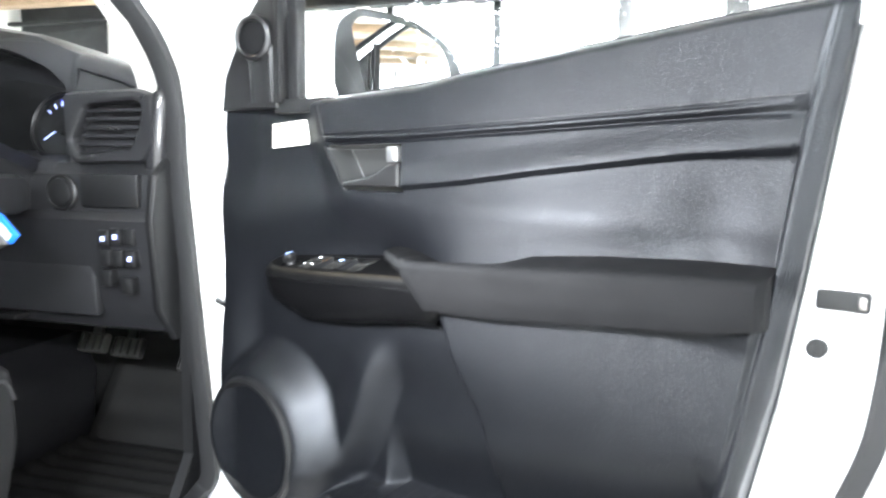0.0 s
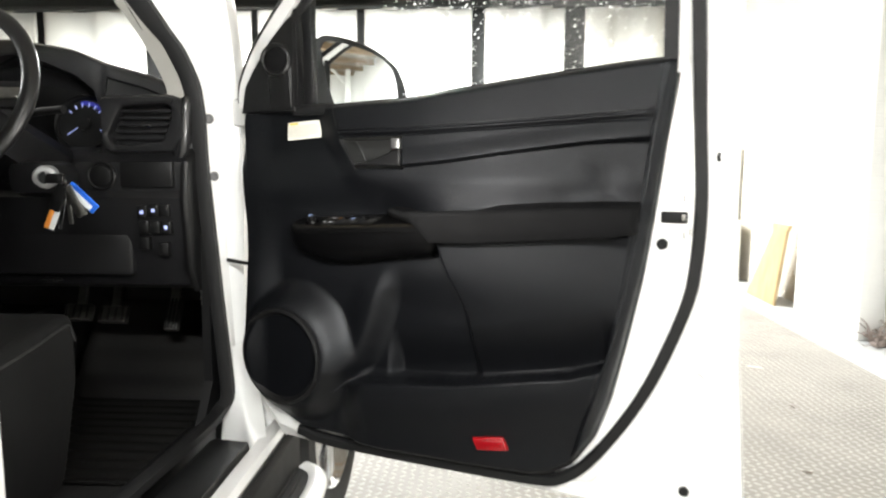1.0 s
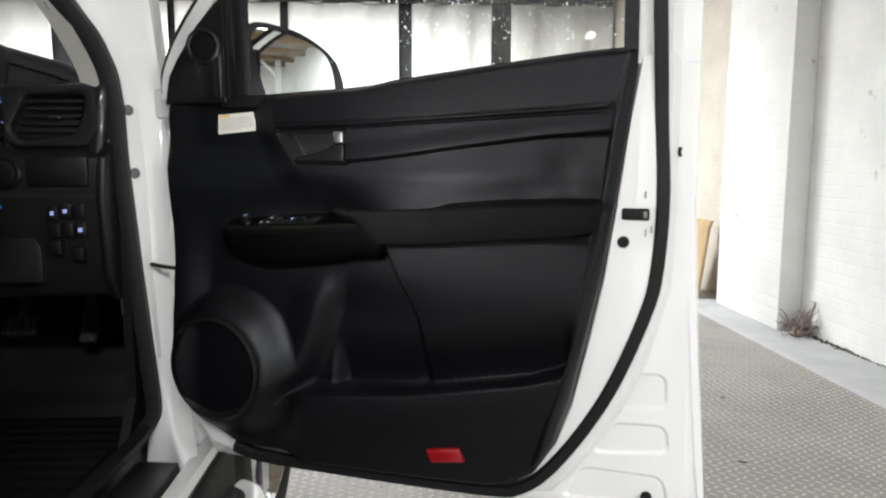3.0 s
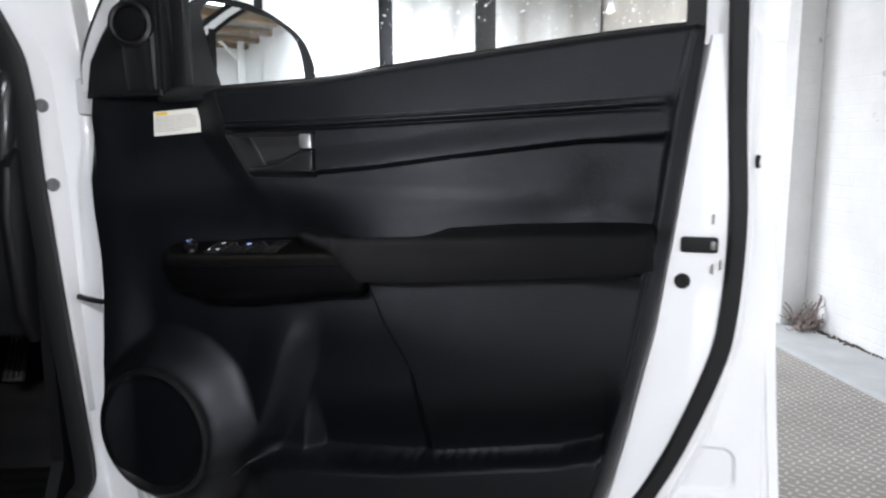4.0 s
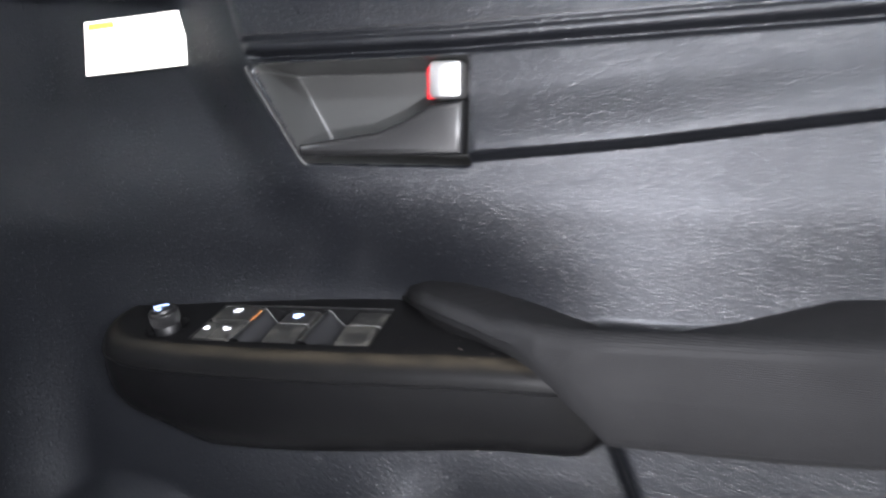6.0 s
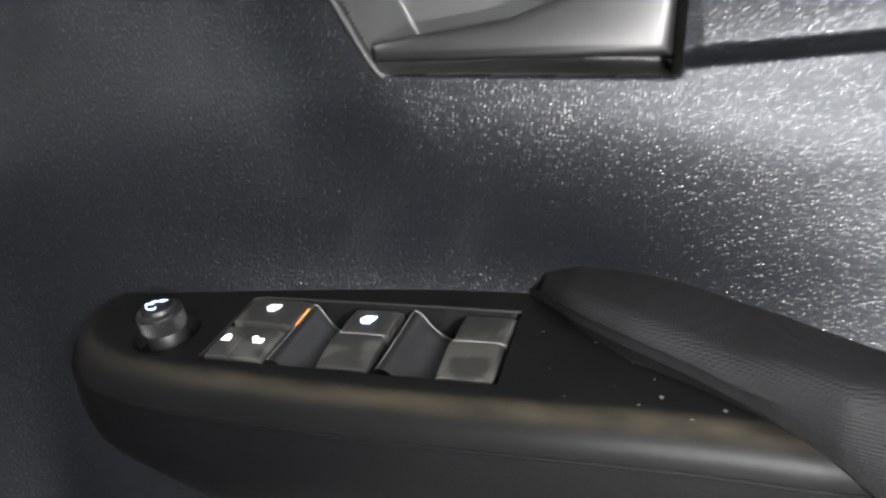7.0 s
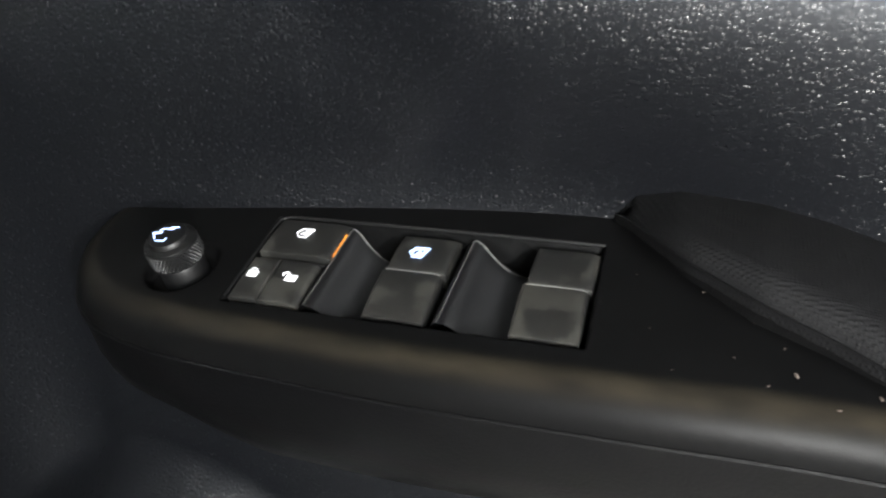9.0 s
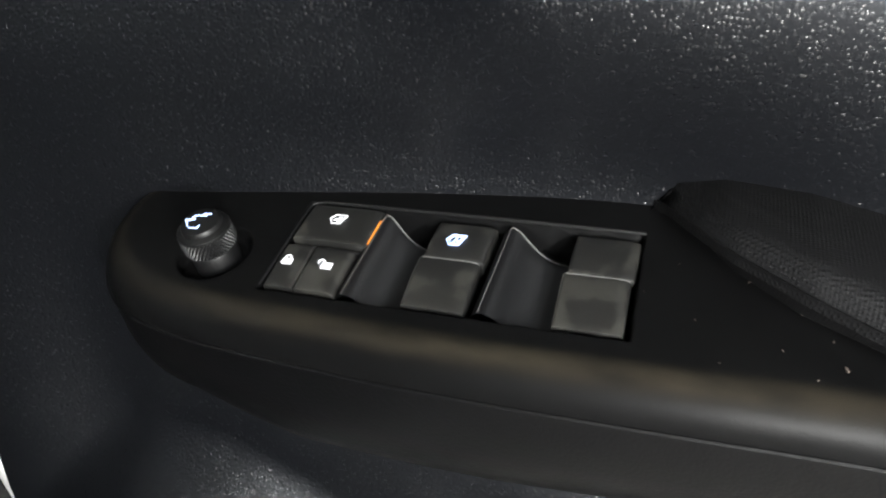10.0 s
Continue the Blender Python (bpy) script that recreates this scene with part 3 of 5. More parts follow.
bmesh.ops.recalc_face_normals(mirror_unit, faces=mirror_unit.faces)
housing = part("mirror_housing", mirror_unit, SATIN, door, "black exterior mirror housing", MM)
glass_pts = curve_points([(-0.106, 0.080, 0), (-0.094, 0.099, 0), (-0.066, 0.100, 0), (0.012, 0.080, 0), (0.060, 0.054, 0), (0.084, 0.024, 0), (0.096, -0.034, 0), (0.088, -0.080, 0), (0.0, -0.098, 0), (-0.060, -0.090, 0), (-0.076, -0.050, 0), (-0.092, 0.010, 0), (-0.106, 0.080, 0)], 48)[:-1]
middle = sum((p for p in glass_pts), Vector()) / len(glass_pts)
dome = bmesh.new()
dome_rings = [[dome.verts.new((middle.x + (p.x - middle.x) * g, 0.0042 - ((p.x - middle.x) ** 2 + (p.y - middle.y) ** 2) * g * g / (2 * 1.3), middle.y + (p.y - middle.y) * g)) for p in glass_pts] for g in [k / 12 for k in range(1, 13)]]
dome.faces.new(dome_rings[0])
for a, b in zip(dome_rings, dome_rings[1:]):
    for k in range(len(a)):
        dome.faces.new((a[k], a[(k + 1) % len(a)], b[(k + 1) % len(a)], b[k]))
foot = [dome.verts.new((v.co.x, -0.005, v.co.z)) for v in dome_rings[-1]]
for k in range(len(foot)):
    dome.faces.new((dome_rings[-1][k], dome_rings[-1][(k + 1) % len(foot)], foot[(k + 1) % len(foot)], foot[k]))
bmesh.ops.recalc_face_normals(dome, faces=dome.faces)
part("mirror_glass", dome, MIRROR, housing, "convex silvered mirror glass", MM)
part("mirror_arm", sweep([(-0.02, 0.10, 1.215), (-0.05, 0.22, 1.22), (-0.07, 0.38, 1.235)], [(-0.05, -0.03), (0.05, -0.03), (0.05, 0.03), (-0.05, 0.03)]), SATIN, housing)

# ------------------------------------------------------------------ door: loudspeaker, handle, sticker, reflector
sm = Matrix.Translation((0.139, -0.045, 0.706)) @ Vector((0, -1, 0)).to_track_quat("Z", "Y").to_matrix().to_4x4()
speaker = part("speaker_ring", lathe([(0.104, -0.02), (0.105, 0.012), (0.103, 0.018), (0.098, 0.020), (0.093, 0.017), (0.089, 0.010), (0.086, 0.004), (0.086, -0.02)], 72, sm), SATIN, door, "black loudspeaker ring")
part("speaker_grille", lathe([(0.0862, 0.0038), (0.083, 0.0055), (0.06, 0.0068), (0.03, 0.0074), (0.0005, 0.0076)], 64, sm), FABRIC, speaker, "black mesh grille")
part("speaker_badge", prism([(0.147, 0.618), (0.164, 0.620), (0.162, 0.626), (0.146, 0.624)], -0.0555, -0.052), STEEL, speaker)

SILVER = material("satin silver", (0.42, 0.42, 0.42), 0.40, metal=1.0, spots=0.15, spot_scale=80)
handle = part("door_handle", prism([(0.297, 1.1115), (0.405, 1.114), (0.4055, 1.146), (0.385, 1.1435), (0.368, 1.134), (0.350, 1.127), (0.320, 1.1225), (0.296, 1.119)], -0.003, 0.014, bevel=0.004, seg=3), SATIN, door, "satin black pull lever")
part("lock_knob", box(0.3845, 0.4045, -0.004, 0.014, 1.147, 1.1685, 0.003), SILVER, handle, "chrome lock slider")
RED = material("red plastic", (0.45, 0.01, 0.015), 0.25, spots=0.1, spot_scale=60)
part("lock_mark", box(0.3785, 0.3830, 0.0115, 0.0200, 1.147, 1.167, 0.001), RED, handle, "red unlocked mark")

part("handle_bezel", sweep(curve_points([(0.2585, 0.0, 1.168), (0.263, 0.0, 1.160), (0.280, 0.001, 1.134), (0.2965, 0.0015, 1.1090), (0.303, 0.003, 1.1055)], 40), disc_profile(0.0020, 10)), SATIN, handle, "satin edge")
LABEL = material("white label paper", (0.74, 0.72, 0.64), 0.45, spots=0.05, spot_scale=40)
INK = material("grey print", (0.42, 0.41, 0.37), 0.6)
AMBER = material("yellow print", (0.75, 0.48, 0.03), 0.5)
sticker = part("warning_sticker", prism([(0.110, 1.205), (0.200, 1.210), (0.196, 1.173), (0.108, 1.167)], 0.0205, 0.0235), LABEL, door, "white sticker with a yellow heading and fine print", smooth=False)


def on_sticker(u, v):
    a, b, c, d = Vector((0.108, 1.167)), Vector((0.196, 1.173)), Vector((0.200, 1.210)), Vector((0.110, 1.205))
    p = (a * (1 - u) + b * u) * (1 - v) + (d * (1 - u) + c * u) * v
    return p.x, p.y


def print_bar(u0, u1, v0, v1, mat, name):
    return part(name, prism([on_sticker(u0, v0), on_sticker(u1, v0), on_sticker(u1, v1), on_sticker(u0, v1)], 0.0198, 0.0206), mat, sticker, smooth=False)


print_bar(0.05, 0.30, 0.84, 0.95, AMBER, "heading_bar")
rng = random.Random(4)
for k in range(8):
    u = 0.05
    while u < 0.86:
        w = rng.uniform(0.06, 0.17)
        print_bar(u, min(u + w, 0.93), 0.75 - 0.085 * k, 0.785 - 0.085 * k, INK, "text_bar")
        u += w + 0.02
        if k == 7 and u > 0.6:
            break

part("reflector", prism([(0.583, 0.601), (0.646, 0.612), (0.657, 0.588), (0.594, 0.577)], -0.040, -0.020, bevel=0.003), material("red reflector plastic", (0.22, 0.003, 0.006), 0.15, coat=0.6, grain=0.3, scale=250, voronoi=True), door, "red door reflector")

# ------------------------------------------------------------------ door: armrest with the switch plate
PX, PY, PZ = 0.2785, -0.0096, 1.0005


def plane_z(x, y):
    return PZ + 0.0412 * (x - PX) + 0.2451 * (y - PY)


EDGE = curve_points([(0.1435, 0.016, 0), (0.1410, -0.004, 0), (0.1485, -0.0245, 0), (0.170, -0.0415, 0), (0.205, -0.0485, 0), (0.262, -0.0495, 0), (0.306, -0.0488, 0), (0.365, -0.0458, 0), (0.420, -0.0425, 0), (0.468, -0.0415, 0), (0.490, -0.038, 0), (0.503, -0.026, 0), (0.508, -0.006, 0)], 90)
EDGE = [(p.x, p.y) for p in EDGE]
U_AXIS = Vector((0.124, 0.0050, 0.0064)).normalized()
W_AXIS = Vector((-0.040, -0.238, 0.971)).normalized()
V_AXIS = W_AXIS.cross(U_AXIS).normalized()
W_AXIS = U_AXIS.cross(V_AXIS)
SW = Matrix.Translation((0.2287, -0.0297, plane_z(0.2287, -0.0297))) @ Matrix((U_AXIS, V_AXIS, W_AXIS)).transposed().to_4x4()
KNOB_X, KNOB_Y = 0.2008, -0.0198


def plate_part(parent):
    nx, ny = 560, 180
    X, Y = np.meshgrid(np.linspace(0.124, 0.490, nx), np.linspace(-0.0605, 0.045, ny), indexing="ij")
    P = np.array(EDGE)
    d, RX, RY = np.full(X.shape, 9.0), X.copy(), Y.copy()
    for a, b in zip(P, P[1:]):
        ab = b - a
        t = np.clip(((X - a[0]) * ab[0] + (Y - a[1]) * ab[1]) / (ab @ ab), 0, 1)
        fx, fy = a[0] + t * ab[0], a[1] + t * ab[1]
        e = np.hypot(X - fx, Y - fy)
        RX, RY, d = np.where(e < d, fx, RX), np.where(e < d, fy, RY), np.minimum(d, e)
    order = np.argsort(P[:, 0])
    low = np.interp(X, P[order, 0], P[order, 1])
    inside = (Y > low) & (X > 0.1411)
    d = np.where(inside, d, -d)
    wide, tall = 0.0115, 0.0125
    Z = plane_z(X, Y) - np.where(d < wide, tall * (1 - np.sqrt(np.clip(1 - (1 - np.clip(d, 0, wide) / wide) ** 2, 0, None))), 0)
    X, Y = np.where(d < 0, RX, X), np.where(d < 0, RY, Y)
    # well of the switches and dish of the mirror knob
    q = SW.inverted()
    u = q[0][0] * X + q[0][1] * Y + q[0][2] * Z + q[0][3]
    v = q[1][0] * X + q[1][1] * Y + q[1][2] * Z + q[1][3]
    well = step(-0.0016, -0.0004, u) * step(0.1264, 0.1252, u) * step(-0.0034, -0.0022, v) * step(0.0440, 0.0428, v)
    Z = Z - 0.016 * well
    k = np.hypot(X - KNOB_X, Y - KNOB_Y)
    Z = Z - 0.006 * step(0.0142, 0.0128, k)
    keep = (d > 0.0) & (Y < np.interp(X, [0.124, 0.20, 0.30, 0.36, 0.5], [0.020, 0.026, 0.036, 0.042, 0.042]))
    V = np.stack([X, Y, Z], -1).reshape(-1, 3)
    idx = np.arange(nx * ny).reshape(nx, ny)
    ok = keep[:-1, :-1] | keep[1:, :-1] | keep[1:, 1:] | keep[:-1, 1:]
    F = np.stack([idx[:-1, :-1], idx[1:, :-1], idx[1:, 1:], idx[:-1, 1:]], -1)[ok]
    used = np.unique(F)
    remap = np.full(nx * ny, -1)
    remap[used] = np.arange(len(used))
    me = bpy.data.meshes.new("switch_plate")
    me.from_pydata(V[used].tolist(), [], remap[F].tolist())
    me.materials.append(PLATE)
    me.shade_smooth()
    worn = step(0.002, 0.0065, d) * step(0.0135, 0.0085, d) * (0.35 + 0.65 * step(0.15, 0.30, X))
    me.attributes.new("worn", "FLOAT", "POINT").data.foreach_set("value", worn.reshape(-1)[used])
    ob = new("switch_plate", me)
    ob.parent = parent
    ob.matrix_parent_inverse = base_of(parent).inverted()
    return tagged(ob, "satin black switch plate, rim browned by dust and a painted highlight")


PLATE = material("satin black plate", (0.0026, 0.0026, 0.0027), 0.40, grain=0.2, scale=1800, spots=0.3, spot_scale=45, distance=0.0003, spec=0.05)
HULL = material("matt black hull", (0.0013, 0.0013, 0.0015), 0.42, grain=0.2, scale=900, voronoi=True, spots=0.3, spot_scale=25, distance=0.0004, spec=0.12)


def rim_tone(mat):
    """Uneven brown along the rim, part dust, part its warm highlight painted in, and faint smears elsewhere."""
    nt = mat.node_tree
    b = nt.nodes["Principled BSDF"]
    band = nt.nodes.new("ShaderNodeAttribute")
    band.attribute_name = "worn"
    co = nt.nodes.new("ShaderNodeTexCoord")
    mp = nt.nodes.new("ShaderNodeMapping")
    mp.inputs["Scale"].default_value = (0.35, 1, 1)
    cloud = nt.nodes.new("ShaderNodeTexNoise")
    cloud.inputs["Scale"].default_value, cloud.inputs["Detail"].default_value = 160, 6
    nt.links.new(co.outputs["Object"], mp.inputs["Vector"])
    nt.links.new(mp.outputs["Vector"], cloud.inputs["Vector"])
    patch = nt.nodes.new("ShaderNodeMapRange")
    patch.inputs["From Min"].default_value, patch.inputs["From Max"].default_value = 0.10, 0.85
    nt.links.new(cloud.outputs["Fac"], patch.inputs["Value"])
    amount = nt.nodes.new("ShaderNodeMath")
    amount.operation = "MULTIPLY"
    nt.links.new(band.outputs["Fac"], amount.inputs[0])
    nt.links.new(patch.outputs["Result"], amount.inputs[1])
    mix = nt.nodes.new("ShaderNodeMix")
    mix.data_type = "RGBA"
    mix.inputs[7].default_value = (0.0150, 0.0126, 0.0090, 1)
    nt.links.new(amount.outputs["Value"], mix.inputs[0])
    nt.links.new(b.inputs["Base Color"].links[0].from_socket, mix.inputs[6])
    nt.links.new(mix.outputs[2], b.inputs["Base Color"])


rim_tone(PLATE)
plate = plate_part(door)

# hull of the armrest below the plate
hull = bmesh.new()
rows = []
for k, (x, y) in enumerate(EDGE):
    a, b = Vector(EDGE[max(k - 1, 0)]), Vector(EDGE[min(k + 1, len(EDGE) - 1)])
    t = (b - a).normalized()
    inward = Vector((-t.y, t.x))
    z = plane_z(x, y)
    row = []
    full = float(np.interp(x, [0.14, 0.20, 0.24, 0.32, 0.44], [0.70, 0.80, 1.0, 0.95, 0.78]))
    for off, drop in ((0.004, 0.0116), (-0.0003, 0.0119), (-0.0009, 0.0125), (-0.0008, 0.0132), (0.0003, 0.0140), (0.0006, 0.0145 + 0.008 * full), (0.002, 0.0145 + 0.022 * full), (0.005, 0.0145 + 0.035 * full), (0.011, 0.0145 + 0.046 * full), (0.020, 0.0145 + 0.055 * full), (0.036, 0.0145 + 0.062 * full), (0.060, 0.0145 + 0.068 * full), (0.090, 0.0145 + 0.074 * full)):
        row.append(hull.verts.new((x + inward.x * off * 0.8, min(y + inward.y * off, 0.05), z - drop)))
    rows.append(row)
for p, q in zip(rows, rows[1:]):
    for k in range(len(p) - 1):
        hull.faces.new((p[k], q[k], q[k + 1], p[k + 1]))
bmesh.ops.recalc_face_normals(hull, faces=hull.faces)
part("armrest_hull", hull, HULL, door, "black plastic armrest underside")


# padded rear part of the armrest
def pad_part(parent):
    rows = []
    for x in np.concatenate([np.linspace(0.3525, 0.50, 75), np.linspace(0.505, 0.878, 75)]):
        top = np.interp(x, [0.3525, 0.36, 0.375, 0.40, 0.42, 0.455, 0.49, 0.53, 0.565, 0.61, 0.70, 0.85, 0.87], [1.013, 1.025, 1.030, 1.031, 1.029, 1.022, 1.013, 1.014, 1.024, 1.041, 1.050, 1.055, 1.055])
        yf = float(np.interp(x, [0.3525, 0.357, 0.360, 0.370, 0.380, 0.400, 0.420, 0.440, 0.450, 0.460, 0.480, 0.500, 0.868, 0.874, 0.878], [0.034, 0.028, 0.022, 0.007, -0.005, -0.020, -0.029, -0.040, -0.047, -0.055, -0.060, -0.061, -0.060, -0.057, -0.048]))
        yb = 0.045
        zb = float(np.interp(x, [0.3525, 0.357, 0.360, 0.370, 0.380, 0.400, 0.420, 0.440, 0.450, 0.460, 0.470, 0.480, 0.490, 0.500, 0.58, 0.706, 0.839, 0.87], [1.010, 1.012, 1.0135, 1.015, 1.0155, 1.0145, 1.0115, 1.008, 1.0055, 1.003, 0.996, 0.988, 0.980, 0.970, 0.973, 0.984, 0.997, 1.004]))
        lip = float(np.interp(x, [0.42, 0.44, 0.485, 0.54, 0.593, 0.642, 0.735, 0.818, 0.878], [1.024, 1.0265, 1.0285, 1.032, 1.035, 1.038, 1.044, 1.048, 1.050]))
        near = step(0.42, 0.45, x)
        seat_z = min(zb, plane_z(x, yf + 0.014) + 0.0005)
        crown = float(np.interp(x, [0.36, 0.42], [0.002, 0.003])) * (1 - near) + (top - lip) * near
        r = min(0.030 - 0.020 * near, max((top - zb) * 0.50, 0.001))
        pts = [(yb, top - 0.002), (0.030, top)]
        for f in (0.25, 0.5, 0.75, 1.0):
            y = 0.030 + (yf + r - 0.030) * f
            pts.append((y, top - crown * f ** 2))
        zt = top - crown
        for a in (25, 50, 75, 90):
            pts.append((yf + r - r * math.sin(radians(a)), zt - r + r * math.cos(radians(a))))
        low = max(zt - r - (zb + 0.006), 0)
        pts += [(yf - 0.001, zb + 0.006 + low * 0.5), (yf, zb + 0.006), (yf + 0.002, zb + 0.001), (yf + 0.006, zb - 0.0005), (yf + 0.011, seat_z), (0.045, seat_z)]
        rows.append([(x, y, z) for y, z in pts])
    bm = sheet(rows)
    bm.verts.ensure_lookup_table()
    width = len(rows[0])
    bm.faces.new([bm.verts[len(bm.verts) - width + k] for k in range(width)])
    bmesh.ops.recalc_face_normals(bm, faces=bm.faces)
    return part("armrest_pad", bm, FABRIC, parent, "black woven armrest pad")


pad_part(door)

# ------------------------------------------------------------------ switches, in the plate's own frame
BUTTON = material("black button", (0.0058, 0.0057, 0.0053), 0.42, grain=0.10, scale=2500, spots=0.25, spot_scale=160, distance=0.0002)


def thumbed(mat):
    """Pale worn film with sharp-edged gaps, where fingers have rubbed the keys."""
    nt = mat.node_tree
    b = nt.nodes["Principled BSDF"]
    co = nt.nodes.new("ShaderNodeTexCoord")
    cloud = nt.nodes.new("ShaderNodeTexNoise")
    cloud.inputs["Scale"].default_value, cloud.inputs["Detail"].default_value = 62, 3
    nt.links.new(co.outputs["Object"], cloud.inputs["Vector"])
    patch = nt.nodes.new("ShaderNodeMapRange")
    patch.inputs["From Min"].default_value, patch.inputs["From Max"].default_value = 0.50, 0.56
    patch.inputs["To Max"].default_value = 0.8
    nt.links.new(cloud.outputs["Fac"], patch.inputs["Value"])
    mix = nt.nodes.new("ShaderNodeMix")
    mix.data_type = "RGBA"
    mix.inputs[7].default_value = (0.0175, 0.0170, 0.0148, 1)
    nt.links.new(patch.outputs["Result"], mix.inputs[0])
    nt.links.new(b.inputs["Base Color"].links[0].from_socket, mix.inputs[6])
    nt.links.new(mix.outputs[2], b.inputs["Base Color"])


thumbed(BUTTON)
WELL = material("gloss black well", (0.0030, 0.0030, 0.0033), 0.30, spots=0.2, spot_scale=60, spec=0.6)
EDGE_GREY = material("grey for worn and glinting edges", (0.10, 0.10, 0.098), 0.35, spots=0.4, spot_scale=120)
ICON = glow("lit white print", (0.72, 0.74, 0.78), 0.17)
ICON_BLUE = glow("lit blue print", (0.42, 0.58, 1.0), 0.40)
ORANGE = glow("orange marker", (0.62, 0.20, 0.02), 0.03)


def key_cap(u0, u1, v0, v1, w_front, w_back, crown=0.0006, slope=0.0, roll_to=0.0, turn=0.0):
    """A switch key with rounded top edges, seen from above as a rectangle; roll_to: how far its rear-facing side rolls down, turn: how far the back is set over."""
    nu, nv = 20, 14
    rows = []
    for i in range(nu + 1):
        row = []
        for j in range(nv + 1):
            fu, fv = 0.5 - 0.5 * math.cos(math.pi * i / nu), 0.5 - 0.5 * math.cos(math.pi * j / nv)
            e = min(min(fu, 1 - fu) * (u1 - u0), min(fv, 1 - fv) * (v1 - v0))
            roll = 0.0007 - math.sqrt(max(0.0007 ** 2 - (0.0007 - min(e, 0.0007)) ** 2, 0))
            side = max(0.0, fu - 0.80) / 0.20
            w = w_front + (w_back - w_front) * fv + crown * (4 * fv * (1 - fv)) + slope * (fu - 0.5) - roll - roll_to * side ** 2
            row.append((u0 + (u1 - u0) * fu + turn * (v0 + (v1 - v0) * fv) / 0.04, v0 + (v1 - v0) * fv, w))
        rows.append(row)
    bm = sheet(rows)
    rim = [e for e in bm.edges if len(e.link_faces) == 1]
    ext = bmesh.ops.extrude_edge_only(bm, edges=rim)
    for g in ext["geom"]:
        if isinstance(g, bmesh.types.BMVert):
            g.co.z = -0.0155
    bmesh.ops.recalc_face_normals(bm, faces=bm.faces)
    return bm


def switch(name, *a, label="", **k):
    return part(name, key_cap(*a, **k), BUTTON, plate, label, SW)


switch("window_lock_switch", 0.0006, 0.0298, 0.0216, 0.0414, 0.0017, 0.0012, crown=0.0004, roll_to=0.0012, turn=0.0014)
switch("lock_switch", 0.0003, 0.0116, -0.0016, 0.0196, 0.0001, 0.0004, crown=0.0003)
switch("lock_switch", 0.0121, 0.0276, -0.0016, 0.0196, 0.0001, 0.0004, crown=0.0003, roll_to=0.0020)
part("key_step", box(0.0010, 0.0290, 0.0198, 0.0213, -0.014, -0.0012, 0.0004), WELL, plate, "black step between the keys", SW)
part("marker_strip", prism([(0.0300, 0.0238), (0.0314, 0.0238), (0.0320, 0.0366), (0.0306, 0.0366)], -0.002, 0.0004, axis="z"), ORANGE, plate, "orange marker", SW)
for u0 in (0.0520, 0.1024):
    switch("window_switch", u0 + 0.0006, u0 + 0.0222, 0.0215, 0.0402, 0.0002, -0.0006, crown=0.0010, roll_to=0.0010, turn=0.0012)
    switch("window_switch", u0, u0 + 0.0218, -0.0014, 0.0211, -0.0008, 0.0002, crown=0.0007, roll_to=0.0010)
    part("light_edge", sweep([(u0 + 0.0004 + 0.0216 * f, 0.0211, 0.00012 - 0.0010 * max(0.0, f - 0.8) ** 2 / 0.04) for f in (0.02, 0.3, 0.6, 0.8, 0.9, 0.98)], disc_profile(0.00018, 6)), EDGE_GREY, plate, "light edge of wear and painted glint", SW)
    part("light_edge", sweep([(u0 + 0.0001, v, -0.0012 + 0.0009 * v / 0.02 + 0.0007 * (4 * v / 0.021 * (1 - v / 0.021))) for v in (0.0, 0.005, 0.010, 0.015, 0.0205)], disc_profile(0.00014, 6)), EDGE_GREY, plate, "light edge of wear and painted glint", SW)


def hollow(f):
    """Height of a finger hollow from its crest (0) to its foot (1)."""
    return interp_list(f, [0.0, 0.04, 0.08, 0.12, 0.16, 0.20, 0.25, 0.30, 0.37, 0.45, 0.52, 0.60, 0.70, 0.80, 1.0],
                       [0.0008, 0.00075, 0.0006, 0.0003, -0.0002, -0.0009, -0.0019, -0.0030, -0.0043, -0.0055, -0.0064, -0.0072, -0.0079, -0.0084, -0.0088])


def scoop(front, back, u1):
    """Finger hollow beside a window switch: a rounded ridge that falls away in a deep hollow curve, cut off aslant at its rear."""
    side = [(-0.0042, -0.0155), (-0.0040, -0.0070), (-0.0034, -0.0036), (-0.0027, -0.0016), (-0.0019, -0.0003), (-0.0010, 0.0005)]
    n = 24
    rows = []
    for k in range(len(side) + n + 1):
        f = (k - len(side)) / n
        tail = 0.0395 - 0.0068 * math.sin(math.pi / 2 * max(f, 0)) ** 1.2
        row = []
        for j, g in enumerate((-0.04, 0.0, 0.2, 0.4, 0.6, 0.8, 0.96, 1.0, 1.0)):
            v = tail * g
            u0 = front + (back - front) * v / 0.0395
            u, w = (u0 + side[k][0], side[k][1]) if f < 0 else (u0 + (u1 - u0) * f, hollow(f))
            row.append((u, v, -0.0155 if j == 8 else max(w - (0.0003 if j == 7 else 0), -0.0155)))
        rows.append(row)
    return sheet(rows)


def well_line(points, r=0.0005):
    return sweep(curve_points(points, 24), disc_profile(r, 8))


part("well_rim", well_line([(0.0040, 0.0441, 0.0001), (0.042, 0.0441, 0.0002), (0.084, 0.0441, 0.0002), (0.1268, 0.0438, 0.0001)], 0.0006), SATIN, plate, "satin edge", SW)
part("well_rim", well_line([(-0.0010, -0.0012, 0.0001), (-0.0008, 0.020, 0.0002), (-0.0004, 0.0385, 0.0002), (0.0006, 0.0424, 0.0002), (0.0040, 0.0441, 0.0001)], 0.0004), SATIN, plate, "satin edge", SW)


